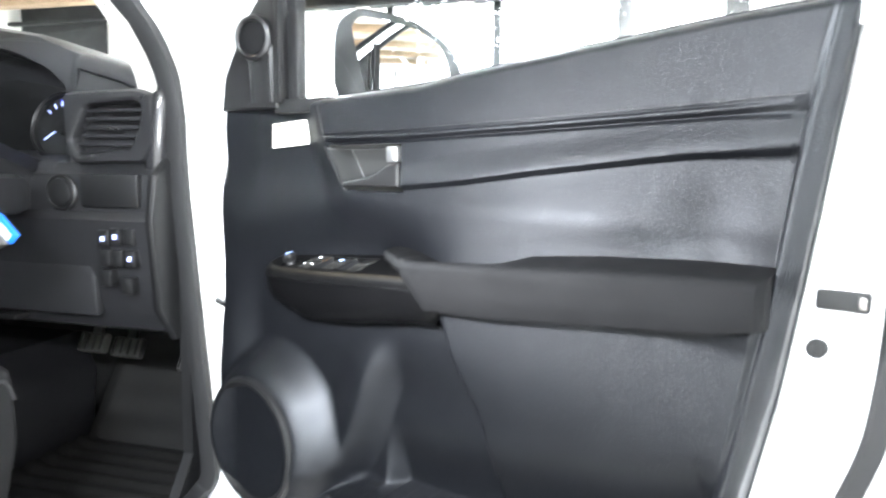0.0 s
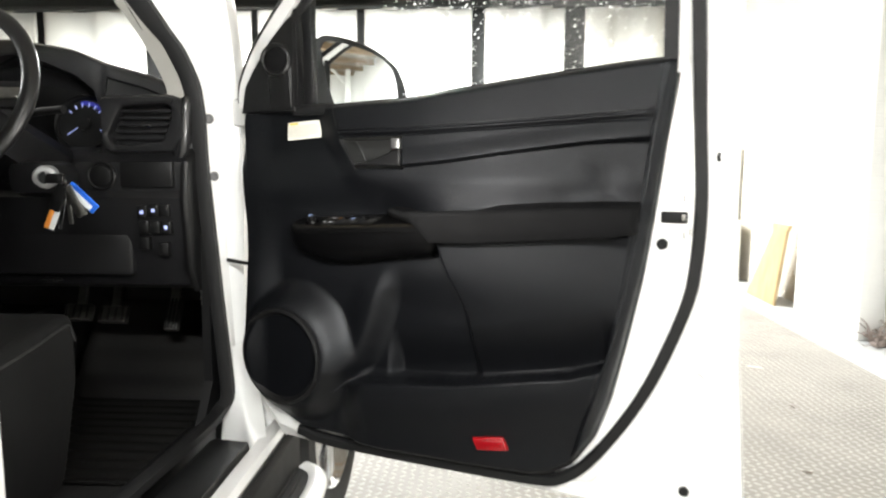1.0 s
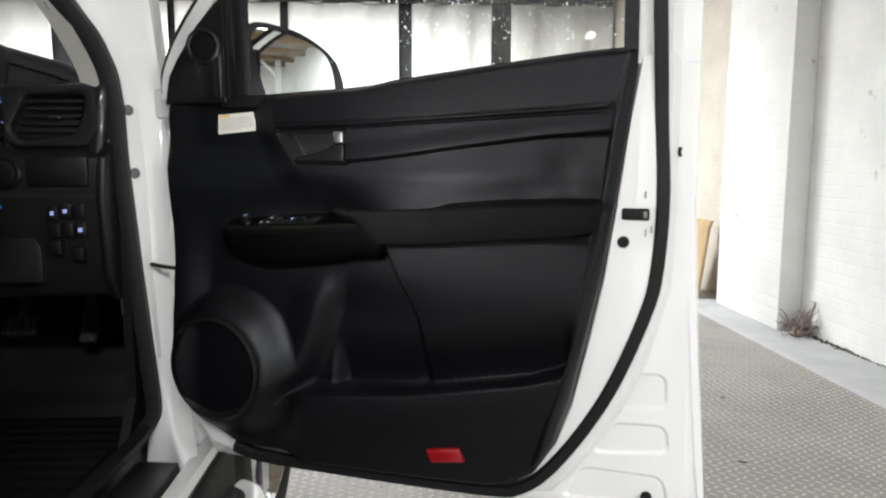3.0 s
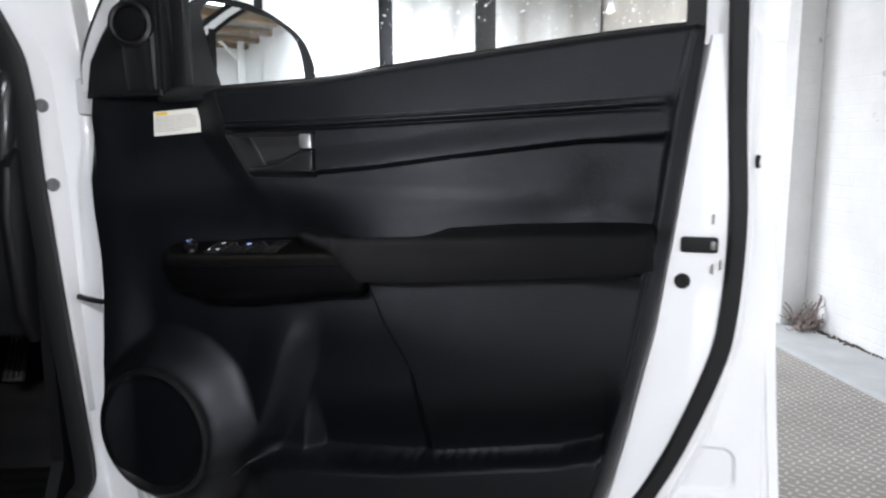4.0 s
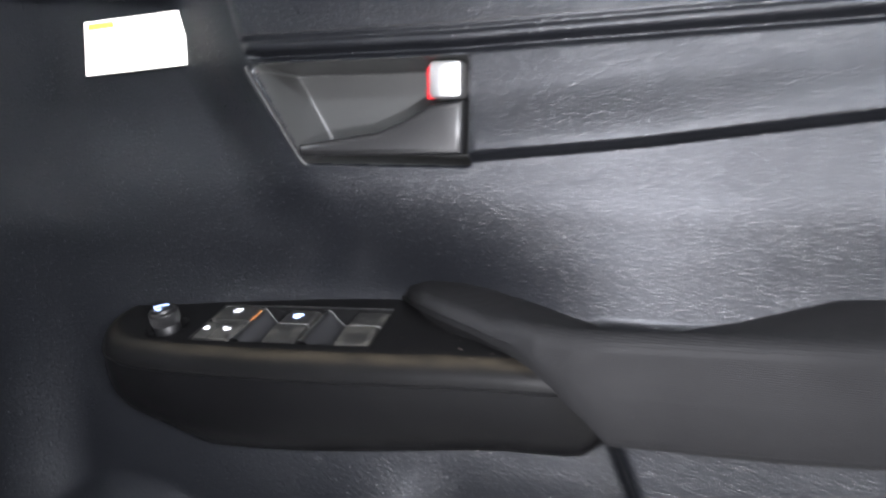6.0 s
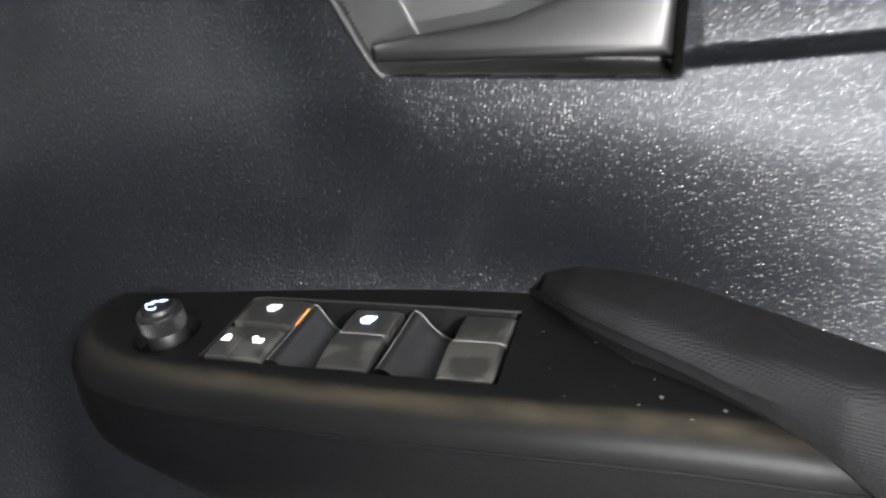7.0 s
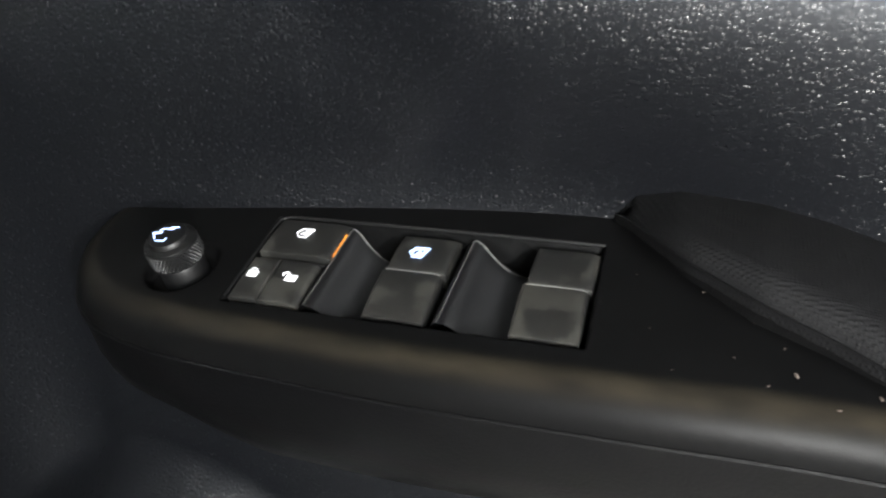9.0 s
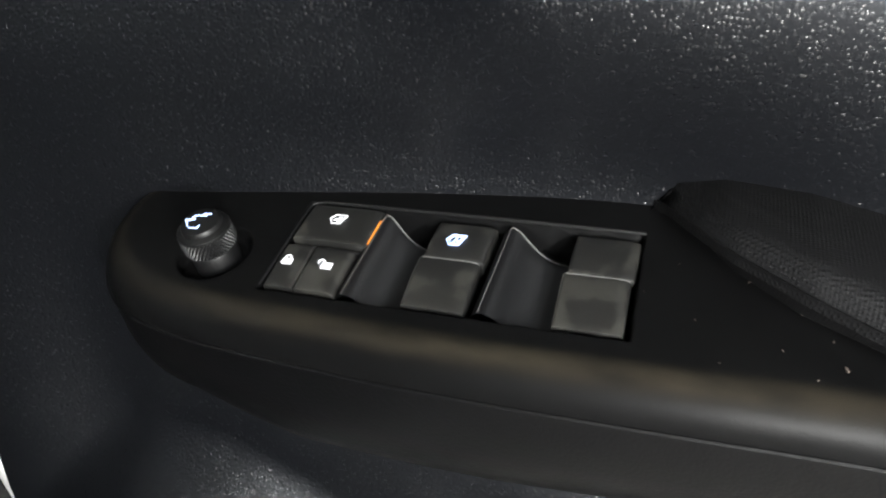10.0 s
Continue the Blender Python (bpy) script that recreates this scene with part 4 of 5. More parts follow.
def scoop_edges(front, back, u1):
    """Worn light line along the rear edge of a finger hollow, and a painted highlight on the crest of its ridge."""
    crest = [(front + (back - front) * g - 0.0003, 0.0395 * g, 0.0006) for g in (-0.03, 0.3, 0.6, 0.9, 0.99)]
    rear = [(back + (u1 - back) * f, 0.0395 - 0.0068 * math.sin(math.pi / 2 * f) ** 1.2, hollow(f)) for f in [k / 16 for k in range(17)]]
    part("light_edge", sweep(crest, disc_profile(0.00022, 6)), EDGE_GREY, plate, "light edge of wear and painted glint", SW)
    part("light_edge", sweep(rear, disc_profile(0.00030, 6), scale=lambda f: 1 - 0.5 * f), EDGE_GREY, plate, "light edge of wear and painted glint", SW)


for front, back, u1 in ((0.0312, 0.0330, 0.0517), (0.0792, 0.0812, 0.1021)):
    part("finger_well", scoop(front, back, u1), WELL, plate, "glossy black finger hollow", SW)
    scoop_edges(front, back, u1)


def strokes(lines, width, w):
    """Thin raised strokes in the switch frame."""
    bm = bmesh.new()
    for (a, b), (c, d) in lines:
        p, q = Vector((a, b)), Vector((c, d))
        t = (q - p).normalized() * width / 2
        s = Vector((-t.y, t.x))
        vs = [p - t - s, q + t - s, q + t + s, p - t + s]
        low = [bm.verts.new((v.x, v.y, w)) for v in vs]
        high = [bm.verts.new((v.x, v.y, w + 0.00025)) for v in vs]
        bm.faces.new(high)
        for k in range(4):
            bm.faces.new((low[k], low[(k + 1) % 4], high[(k + 1) % 4], high[k]))
    return bm


def loop_lines(pts):
    return list(zip(pts, pts[1:] + pts[:1]))


def shifted(lines, du, dv, s=1.25):
    return [((a * s + du, b * s + dv), (c * s + du, d * s + dv)) for (a, b), (c, d) in lines]


def block(u0, u1, v0, v1):
    """A filled patch of print, as close strokes."""
    n = 5
    return [((u0, v0 + (v1 - v0) * k / n), (u1, v0 + (v1 - v0) * k / n)) for k in range(n + 1)]


def icon(name, lines, du, dv, w, mat, size=1.0, width=0.00034):
    return part(name, strokes(shifted(lines, du, dv, size), width, w), mat, plate, m=SW, smooth=False)


pane_icon = loop_lines([(-0.0030, 0.0), (-0.0016, -0.0022), (0.0016, -0.0022), (0.0032, 0.0024), (-0.0014, 0.0024)])
pane_in = loop_lines([(-0.0022, 0.0001), (-0.0012, -0.0015), (0.0011, -0.0015), (0.0022, 0.0017), (-0.0010, 0.0017)])
crossed = block(0.0004, 0.0016, -0.0006, 0.0012) + [((-0.0012, -0.0008), (-0.0004, 0.0002)), ((0.0002, -0.0012), (0.0012, 0.0))]
icon("window_icon", pane_icon + crossed, 0.0152, 0.0330, 0.0021, ICON)
shackle = [((-0.0011, 0.0006), (-0.0013, 0.0016)), ((-0.0013, 0.0016), (-0.0002, 0.0024)), ((-0.0002, 0.0024), (0.0009, 0.0018)), ((0.0009, 0.0018), (0.0010, 0.0006))]
body_icon = block(-0.0017, 0.0002, -0.0018, 0.0006) + block(0.0008, 0.0019, -0.0018, 0.0006) + [((0.0002, 0.0004), (0.0008, 0.0004)), ((0.0002, -0.0018), (0.0008, -0.0018))]
icon("lock_icon", body_icon + shackle, 0.0042, 0.0110, 0.0006, ICON, 1.0, 0.0004)
icon("unlock_icon", body_icon + [((a - 0.0022, b - 0.0003), (c - 0.0022, d - 0.0003)) for (a, b), (c, d) in shackle], 0.0201, 0.0110, 0.0006, ICON, 1.05, 0.0004)
letter = [((-0.0005, -0.0009), (0.0004, 0.0011)), ((0.0004, 0.0011), (0.0010, -0.0009)), ((-0.0002, -0.0002), (0.0008, -0.0002))]
icon("window_icon", pane_icon + pane_in + letter, 0.0626, 0.0298, 0.0010, ICON_BLUE, 1.1)

# mirror adjusting knob
KM = Matrix.Translation((KNOB_X, KNOB_Y, plane_z(KNOB_X, KNOB_Y))) @ Matrix((U_AXIS, V_AXIS, W_AXIS)).transposed().to_4x4()
KNOB = material("black knob", (0.0032, 0.0032, 0.0034), 0.42, grain=0.1, scale=1800, spots=0.25, spot_scale=60, distance=0.0002, spec=0.22)
knob = part("mirror_knob", lathe([(0.0088, -0.006), (0.0088, 0.0026), (0.0084, 0.0032), (0.0094, 0.0038), (0.0097, 0.0044), (0.0097, 0.0108), (0.0099, 0.0114), (0.0097, 0.0122), (0.0088, 0.0128), (0.0078, 0.0132), (0.0076, 0.0142), (0.0071, 0.0149), (0.0004, 0.0150)], 64, KM), KNOB, plate, "black mirror adjusting knob")
grip = bmesh.new()
for ring in range(6):
    for k in range(44):
        a = 2 * math.pi * (k + 0.5 * (ring % 2)) / 44
        c = Vector((math.cos(a), math.sin(a), 0))
        t = Vector((-c.y, c.x, 0))
        h = 0.0049 + 0.00112 * ring
        base = [c * 0.0096 + t * 0.00068 + Vector((0, 0, h)), c * 0.0096 + Vector((0, 0, h + 0.0006)), c * 0.0096 - t * 0.00068 + Vector((0, 0, h)), c * 0.0096 + Vector((0, 0, h - 0.0006))]
        tip = grip.verts.new(c * 0.0103 + Vector((0, 0, h)))
        vs = [grip.verts.new(p) for p in base]
        for j in range(4):
            grip.faces.new((vs[j], vs[(j + 1) % 4], tip))
part("knurled_grip", grip, SATIN, knob, "knurled grip", KM, smooth=False)
# a small mirror symbol, an arc of arrow, and the letters L and R
marks = [((-0.0072, 0.0001), (-0.0035, 0.0011)), ((-0.0070, -0.0005), (-0.0038, 0.0006)), ((-0.0066, -0.0006), (-0.0047, -0.0032)), ((-0.0050, 0.0018), (-0.0042, 0.0030)), ((-0.0042, 0.0030), (-0.0028, 0.0036)),
         ((-0.0031, -0.0044), (0.0006, -0.0042)), ((0.0006, -0.0042), (0.0007, -0.0024)),
         ((-0.0018, 0.0033), (-0.0002, 0.0051)), ((-0.0002, 0.0051), (0.0006, 0.0044)), ((0.0006, 0.0044), (-0.0006, 0.0037)), ((-0.0018, 0.0033), (0.0006, 0.0036)), ((0.0002, 0.0046), (0.0022, 0.0052))]
part("knob_print", strokes(shifted(marks, 0.0003, 0.0, 0.86), 0.0005, 0.0149), ICON_BLUE, knob, "lit mirror symbol between L and R", KM, smooth=False)

# crumbs on the plate
CRUMB = material("pale crumb", (0.055, 0.042, 0.034), 0.8)
for x, y, s in ((0.390, 0.004, 0.0016), (0.386, 0.002, 0.0011), (0.409, -0.016, 0.0010), (0.412, -0.025, 0.0019), (0.405, -0.030, 0.0009), (0.422, -0.034, 0.0012), (0.372, -0.016, 0.0009), (0.365, 0.006, 0.0008), (0.401, -0.008, 0.0007), (0.396, -0.022, 0.0008), (0.380, -0.030, 0.0007), (0.432, -0.028, 0.0016), (0.356, -0.008, 0.0006), (0.416, -0.010, 0.0007)):
    bm = bmesh.new()
    bmesh.ops.create_icosphere(bm, subdivisions=1, radius=s * 0.5)
    bm.transform(Matrix.Translation((x, y, plane_z(x, y) + s * 0.15)) @ pose(0, 0, 0, 0, 0, x * 9000) @ Matrix.Diagonal((1.4, 0.6, 0.4, 1)))
    ob = part("crumb", bm, CRUMB)
    tagged(ob, "pale crumb lying on the black switch plate", "crumb", "crumbs on the plate")

# stitched seam along the upper pad
stitch = bmesh.new()
for k in range(150):
    x = 0.262 + 0.0042 * k
    z = float(np.interp(x, [0.25, 0.40, 0.63, 0.90], [1.174, 1.176, 1.185, 1.197])) + 0.0135
    y = -float(trim_height(np.array([x]), np.array([z]))[0])
    bmesh.ops.create_cube(stitch, size=1, matrix=Matrix.Translation((x, y - 0.0002, z)) @ pose(0, 0, 0, 0, -3, 0) @ Matrix.Diagonal((0.0030, 0.0012, 0.0009, 1)))
part("stitching", stitch, SATIN, door, "row of black stitches")

# ------------------------------------------------------------------ truck: cab front, pillar, sill, wheel
truck = thing("pickup_truck", (0.0, -0.3, 0.0), "white pickup truck cab seen through its open driver's door", "truck")


# hinge pillar, white, with the raked windscreen pillar above
IN_Z = [0.42, 0.50, 0.584, 0.715, 0.873, 1.082, 1.285, 1.482, 1.62]
IN_O = [0.00, -0.004, 0.006, -0.002, -0.017, -0.034, -0.051, -0.162, -0.245]
SEAL_Z = [0.56, 0.60, 0.706, 0.868, 1.10, 1.231, 1.294, 1.356, 1.406, 1.62]
SEAL_O = [0.000, 0.001, -0.008, -0.022, -0.040, -0.046, -0.058, -0.082, -0.117, -0.25]
OUT_O = [0.10, 0.075, 0.03, 0.024, 0.024, 0.033, 0.024, 0.012, -0.01]
pillar = bmesh.new()
rows = []
for z in np.linspace(0.42, 1.62, 49):
    a, b = interp_list(z, IN_Z, IN_O), interp_list(z, IN_Z, OUT_O)
    rake = max(z - 1.30, 0) * 0.15
    rows.append([pillar.verts.new(p) for p in ((0.010 + rake, a - 0.004, z), (0.034 + rake, a, z), (0.030 + rake, a + 0.006, z), (-0.004 + rake, (a + b) / 2 - 0.01, z), (-0.014 + rake, b - 0.012, z), (-0.020 + rake, b, z), (-0.06 + rake, b + 0.006, z), (-0.12 + rake, b - 0.01, z))])
for p, q in zip(rows, rows[1:]):
    for k in range(len(p) - 1):
        pillar.faces.new((p[k], p[k + 1], q[k + 1], q[k]))
part("hinge_pillar", pillar, PAINT, truck, "white painted hinge pillar", CAR)
seal_line = [(0.052 + max(z - 1.30, 0) * 0.15, interp_list(z, SEAL_Z, SEAL_O), z) for z in np.linspace(0.56, 1.62, 30)]
low = [(0.62, -0.020, 0.535), (0.40, -0.020, 0.528), (0.20, -0.020, 0.520), (0.10, -0.018, 0.522), (0.058, -0.014, 0.535)]
opening_seal = curve_points(low + seal_line, 90)
part("door_seal", sweep(opening_seal, [(-0.013, -0.018), (0.013, -0.018), (0.016, -0.006), (0.009, 0.0), (0.016, 0.007), (0.010, 0.018), (-0.010, 0.018), (-0.015, 0.0)], up=(0, 1, 0), scale=lambda f: 0.80 + 0.40 * float(step(0.60, 0.90, f))), RUBBER, truck, "black rubber door seal", CAR)
GREYPLUG = material("grey plug", (0.14, 0.14, 0.14), 0.5, spots=0.2)
for r, o, z in ((0.0185, -0.0345, 1.220), (0.0225, -0.0255, 1.087)):
    m = CAR @ Matrix.Translation((r, o, z)) @ Vector((0.70, 0.72, 0)).to_track_quat("Z", "Y").to_matrix().to_4x4()
    part("hinge_plug", lathe([(0.0115, -0.004), (0.0115, 0.003), (0.009, 0.005), (0.006, 0.005), (0.005, 0.003), (0.0005, 0.003)], 20, m), GREYPLUG, truck, "grey rubber plug")
strap = part("check_strap", sweep([(-0.02, -0.025, 0.887), (0.01, 0.0, 0.887), (0.04, 0.04, 0.886), (0.06, 0.08, 0.885)], [(-0.004, -0.0035), (0.004, -0.0035), (0.004, 0.0035), (-0.004, 0.0035)]), PLUG, truck, "black check strap", CAR)
part("strap_end", box(-0.024, -0.006, -0.038, -0.014, 0.880, 0.895, 0.004), PLUG, strap, m=CAR)
part("strap_end", box(-0.016, -0.008, -0.028, -0.010, 0.872, 0.904, 0.003), PLUG, strap, m=CAR)
# upper hinge between pillar and door
part("door_hinge", box(-0.045, -0.005, 0.012, 0.045, 1.205, 1.268, 0.008), PAINT, truck, "white painted hinge", CAR)
part("pillar_trim", sweep(curve_points([(0.06 + max(z - 1.30, 0) * 0.15, interp_list(z, [1.25, 1.30, 1.40, 1.62], [-0.085, -0.096, -0.137, -0.285]), z) for z in (1.25, 1.30, 1.36, 1.43, 1.5, 1.62)], 20), [(-0.008, -0.018), (0.010, -0.018), (0.010, 0.018), (-0.008, 0.018)], up=(0, 1, 0)), GREYTRIM, truck, "grey windscreen pillar trim", CAR)

# sill, scuff plate, running board
part("sill", prism([(0.070, 0.30), (0.082, 0.470), (0.092, 0.484), (0.124, 0.484), (0.134, 0.472), (0.090, 0.30)], -0.02, 1.6, axis="x", bevel=0.004), PAINT, truck, "white painted door sill", CAR)
cross = [curve_points([(0.034, -0.03, 0.40), (0.034, -0.02, 0.50), (0.032, 0.0, 0.60), (0.028, 0.005, 0.68)], 16),
         curve_points([(0.075, 0.03, 0.40), (0.070, 0.035, 0.484), (0.036, 0.026, 0.575), (0.010, 0.018, 0.68)], 16),
         curve_points([(0.12, 0.085, 0.40), (0.115, 0.078, 0.480), (0.040, 0.046, 0.540), (-0.012, 0.026, 0.68)], 16),
         curve_points([(0.12, 0.115, 0.40), (0.115, 0.112, 0.474), (0.020, 0.076, 0.515), (-0.045, 0.030, 0.68)], 16)]
across = [curve_points([c[k] for c in cross], 15) for k in range(17)]
part("sill_corner", sheet(across), PAINT, truck, "white painted corner of the sill", CAR)
part("sill_shade_strip", prism([(0.118, 0.30), (0.1365, 0.464), (0.150, 0.452), (0.152, 0.30)], -0.03, 1.6, axis="x", bevel=0.004), PLUG, truck, "black strip for the shaded outside of the sill", CAR)
part("scuff_plate", prism([(-0.006, 0.470), (-0.002, 0.497), (0.010, 0.503), (0.085, 0.497), (0.090, 0.470)], 0.16, 1.05, axis="x", bevel=0.003), SATIN, truck, "black scuff plate", CAR)
board = part("running_board", prism([(0.06, 0.33), (0.06, 0.372), (0.19, 0.366), (0.205, 0.352), (0.205, 0.330), (0.19, 0.322)], 0.0, 1.75, axis="x", bevel=0.006), PLUG, truck, "black ribbed running board", CAR)
for k in range(6):
    part("tread_rib", box(0.03, 1.70, 0.075 + 0.019 * k, 0.082 + 0.019 * k, 0.366, 0.375, 0.002), PLUG, board, m=CAR)
part("board_cap", sweep(curve_points([(0.22, 0.212, 0.342), (0.08, 0.214, 0.346), (0.02, 0.200, 0.350), (-0.010, 0.168, 0.350)], 24), disc_profile(0.026, 14)), PAINT, board, "white end cap", CAR)

# rear door post beside the camera
part("centre_post", prism([(0.820, 0.46), (0.830, 0.70), (0.830, 0.84), (0.826, 0.95), (0.836, 1.05), (0.858, 1.11), (0.888, 1.20), (0.978, 1.70), (2.0, 1.70), (2.0, 0.46)], -0.045, 0.012, bevel=0.008, seg=3), PAINT, truck, "white painted centre post", CAR)
# roof and bonnet close the cab
part("roof", box(0.50, 2.4, -1.45, -0.12, 1.72, 1.77, 0.02), PAINT, truck, "white cab roof", CAR)
part("headliner", box(0.50, 2.4, -1.43, -0.14, 1.69, 1.715, 0.01), GREYTRIM, truck, "grey headliner", CAR)
part("bonnet", box(-1.55, -0.36, -1.45, -0.10, 0.98, 1.10, 0.04), PAINT, truck, "white bonnet", CAR)
part("fender", box(-1.45, -0.12, -0.14, 0.015, 0.72, 1.08, 0.03), PAINT, truck, "white front fender", CAR)
part("fender", box(-0.13, -0.06, -0.01, 0.012, 0.40, 0.74, 0.005), PAINT, truck, "white front fender", CAR)
part("wheel_arch", box(-1.0, -0.10, -0.50, -0.06, 0.80, 0.90, 0.03), PLUG, truck, "black wheel arch liner", CAR)
part("far_side_blocker", box(-0.55, 2.4, -1.48, -1.42, 0.40, 1.72, 0.02), CARPET, truck, "unseen windowless dark wall that keeps light out of the cab", CAR)
part("cab_rear", box(2.35, 2.4, -1.45, -0.05, 0.40, 1.72, 0.02), CARPET, truck, "dark cab rear wall", CAR)

WM = CAR @ Matrix.Translation((-0.46, 0.035, 0.385)) @ Vector((0.02, 1, 0)).to_track_quat("Z", "Y").to_matrix().to_4x4()
wheel = part("front_wheel", lathe([(0.265, -0.10), (0.31, -0.13), (0.36, -0.125), (0.385, -0.10), (0.388, 0.0), (0.385, 0.10), (0.36, 0.128), (0.31, 0.132), (0.275, 0.115), (0.265, 0.10)], 72, WM, close=True), TYRE, truck, "black tyre")
rim = part("wheel_rim", lathe([(0.275, 0.118), (0.268, 0.126), (0.258, 0.112), (0.240, 0.05), (0.22, -0.06), (0.03, -0.06), (0.03, -0.08), (0.268, -0.09)], 60, WM, close=True), CHROME, wheel, "chrome rim")
for k in range(6):
    part("wheel_spoke", box(-0.032, 0.032, 0.04, 0.255, 0.072, 0.104, 0.010), CHROME, rim, m=WM @ pose(0, 0, 0, 0, 0, 60 * k))
part("wheel_hub", lathe([(0.07, 0.05), (0.07, 0.10), (0.055, 0.112), (0.0005, 0.115)], 30, WM), CHROME, rim)

# ------------------------------------------------------------------ cab: floor, dashboard
part("cab_floor", box(-0.55, 2.3, -1.42, -0.01, 0.38, 0.42), CARPET, truck, "black carpeted cab floor", CAR)
part("firewall", box(-0.58, -0.50, -1.42, -0.06, 0.38, 1.15), CARPET, truck, "black firewall carpet", CAR)
part("kick_panel", prism([(-0.52, 0.40), (0.035, 0.40), (0.12, 0.505), (0.052, 0.60), (0.050, 0.95), (-0.52, 0.95)], -0.055, -0.035), SATIN, truck, "black kick panel", CAR)
part("sill_trim", box(0.05, 1.1, -0.075, -0.028, 0.40, 0.512, 0.012), SATIN, truck, "black inner sill trim", CAR)
MAT_RUB = material("worn rubber mat", (0.006, 0.006, 0.0062), 0.55, grain=0.4, scale=120, spots=0.5, spot_scale=8, dark=(0.010, 0.0095, 0.0088), spec=0.3)
mat_bm = []
for i in range(17):
    u = i / 16
    mat_bm.append([(-0.48 + 0.72 * v, -0.60 + 0.48 * u, 0.428 + 0.26 * max(0.25 - v, 0) / 0.25 + 0.012 * (1 if i in (0, 16) else 0) + 0.004 * math.sin(v * 90)) for v in [k / 60 for k in range(61)]])
fm = part("floor_mat", sheet(mat_bm), MAT_RUB, m=CAR)
fm.modifiers.new("thickness", "SOLIDIFY").thickness = 0.006
tagged(fm, "worn black ribbed rubber floor mat in the footwell", "floor mat")

dash = thing("dashboard", (-0.3, -0.3, 0.8), "black plastic dashboard with round air vent frame and switches", "dashboard")
TOP_O = [-1.40, -0.90, -0.62, -0.503, -0.366, -0.285, -0.175, -0.093, -0.055]
TOP_Z = [1.33, 1.36, 1.405, 1.408, 1.385, 1.352, 1.322, 1.288, 1.268]
rows = []
for o in np.concatenate([np.linspace(-1.40, -0.70, 15), np.linspace(-0.68, -0.055, 60)]):
    t = interp_list(o, TOP_O, TOP_Z)
    hood = float(step(-0.66, -0.60, o) * step(-0.27, -0.30, o))
    f = 0.10 * hood
    brow = interp_list(o, [-0.70, -0.60, -0.485, -0.406, -0.335, -0.298, -0.285], [1.30, 1.345, 1.365, 1.344, 1.314, 1.281, 1.235]) if hood else t - 0.035
    rows.append([(-0.50, o, t - 0.09), (-0.25, o, t - 0.02), (-0.04, o, t - 0.002), (0.0, o, t), (0.020, o, t - 0.006), (0.030, o, (t + brow) / 2), (0.032, o, brow + 0.003), (0.026 - 0.5 * f, o, brow - 0.001 - 0.01 * hood), (0.050 - f, o, min(1.24, brow - 0.02)), (0.058 - f, o, 1.165),
                 (0.062, o, 1.140), (0.075, o, 1.128), (0.092, o, 1.120), (0.096, o, 1.110), (0.098, o, 1.055), (0.104, o, 1.048), (0.112, o, 1.04), (0.105, o, 0.98), (0.085, o, 0.88), (0.06, o, 0.835), (0.02, o, 0.82), (-0.4, o, 0.80)])
dash_bm = sheet(rows)
bmesh.ops.recalc_face_normals(dash_bm, faces=dash_bm.faces)
DASH = material("grained dashboard plastic", (0.0085, 0.0085, 0.0095), 0.40, grain=0.3, scale=800, voronoi=True, spots=0.3, spot_scale=8, distance=0.0006)
body = part("dash_body", dash_bm, DASH, dash, m=CAR)
part("dash_end", prism([(-0.48, 0.80), (0.06, 0.82), (0.10, 0.88), (0.115, 1.04), (0.10, 1.12), (0.062, 1.15), (0.045, 1.24), (0.0, 1.268), (-0.05, 1.268), (-0.48, 1.20)], -0.072, -0.052, bevel=0.008), SATIN, dash, "black dashboard end cap", CAR)
# side vent
frame_pts = rounded([(-0.264, 1.268), (-0.100, 1.273), (-0.072, 1.263), (-0.066, 1.180), (-0.095, 1.139), (-0.245, 1.136), (-0.264, 1.152)], 0.009)
inner = rounded([(-0.212, 1.243), (-0.112, 1.249), (-0.097, 1.240), (-0.101, 1.212), (-0.122, 1.167), (-0.230, 1.156), (-0.246, 1.180)], 0.010)


def shrunk(pts, by_o, by_z):
    """The outline drawn in towards its middle."""
    return [(-0.168 + (o + 0.168) * by_o, 1.203 + (z - 1.203) * by_z) for o, z in pts]


vent = bmesh.new()
rings = [[vent.verts.new((r, o, z)) for o, z in pts] for r, pts in (
    (0.035, frame_pts), (0.060, frame_pts), (0.070, shrunk(frame_pts, 0.985, 0.965)), (0.0785, shrunk(frame_pts, 0.95, 0.90)), (0.080, shrunk(inner, 1.16, 1.20)),
    (0.077, shrunk(inner, 1.06, 1.07)), (0.070, inner), (0.056, inner), (0.020, inner))]
for a, b in zip(rings, rings[1:]):
    for k in range(len(a)):
        vent.faces.new((a[k], a[(k + 1) % len(a)], b[(k + 1) % len(a)], b[k]))
vent.faces.new(rings[-1])
bmesh.ops.recalc_face_normals(vent, faces=vent.faces)
vent_frame = part("air_vent", vent, DASH, dash, "satin black air vent", CAR)
for k in range(5):
    z = 1.1735 + 0.0152 * k
    part("vent_slat", prism(rounded([(0.040, z - 0.005), (0.069, z - 0.0035), (0.069, z + 0.0030), (0.040, z - 0.001)], 0.0015, 3), interp_list(z, [1.165, 1.24], [-0.242, -0.214]), interp_list(z, [1.165, 1.24], [-0.121, -0.099])), DASH, vent_frame, m=CAR)
part("vent_tab", box(0.066, 0.073, -0.172, -0.150, 1.198, 1.204, 0.002), CHROME, vent_frame, m=CAR)
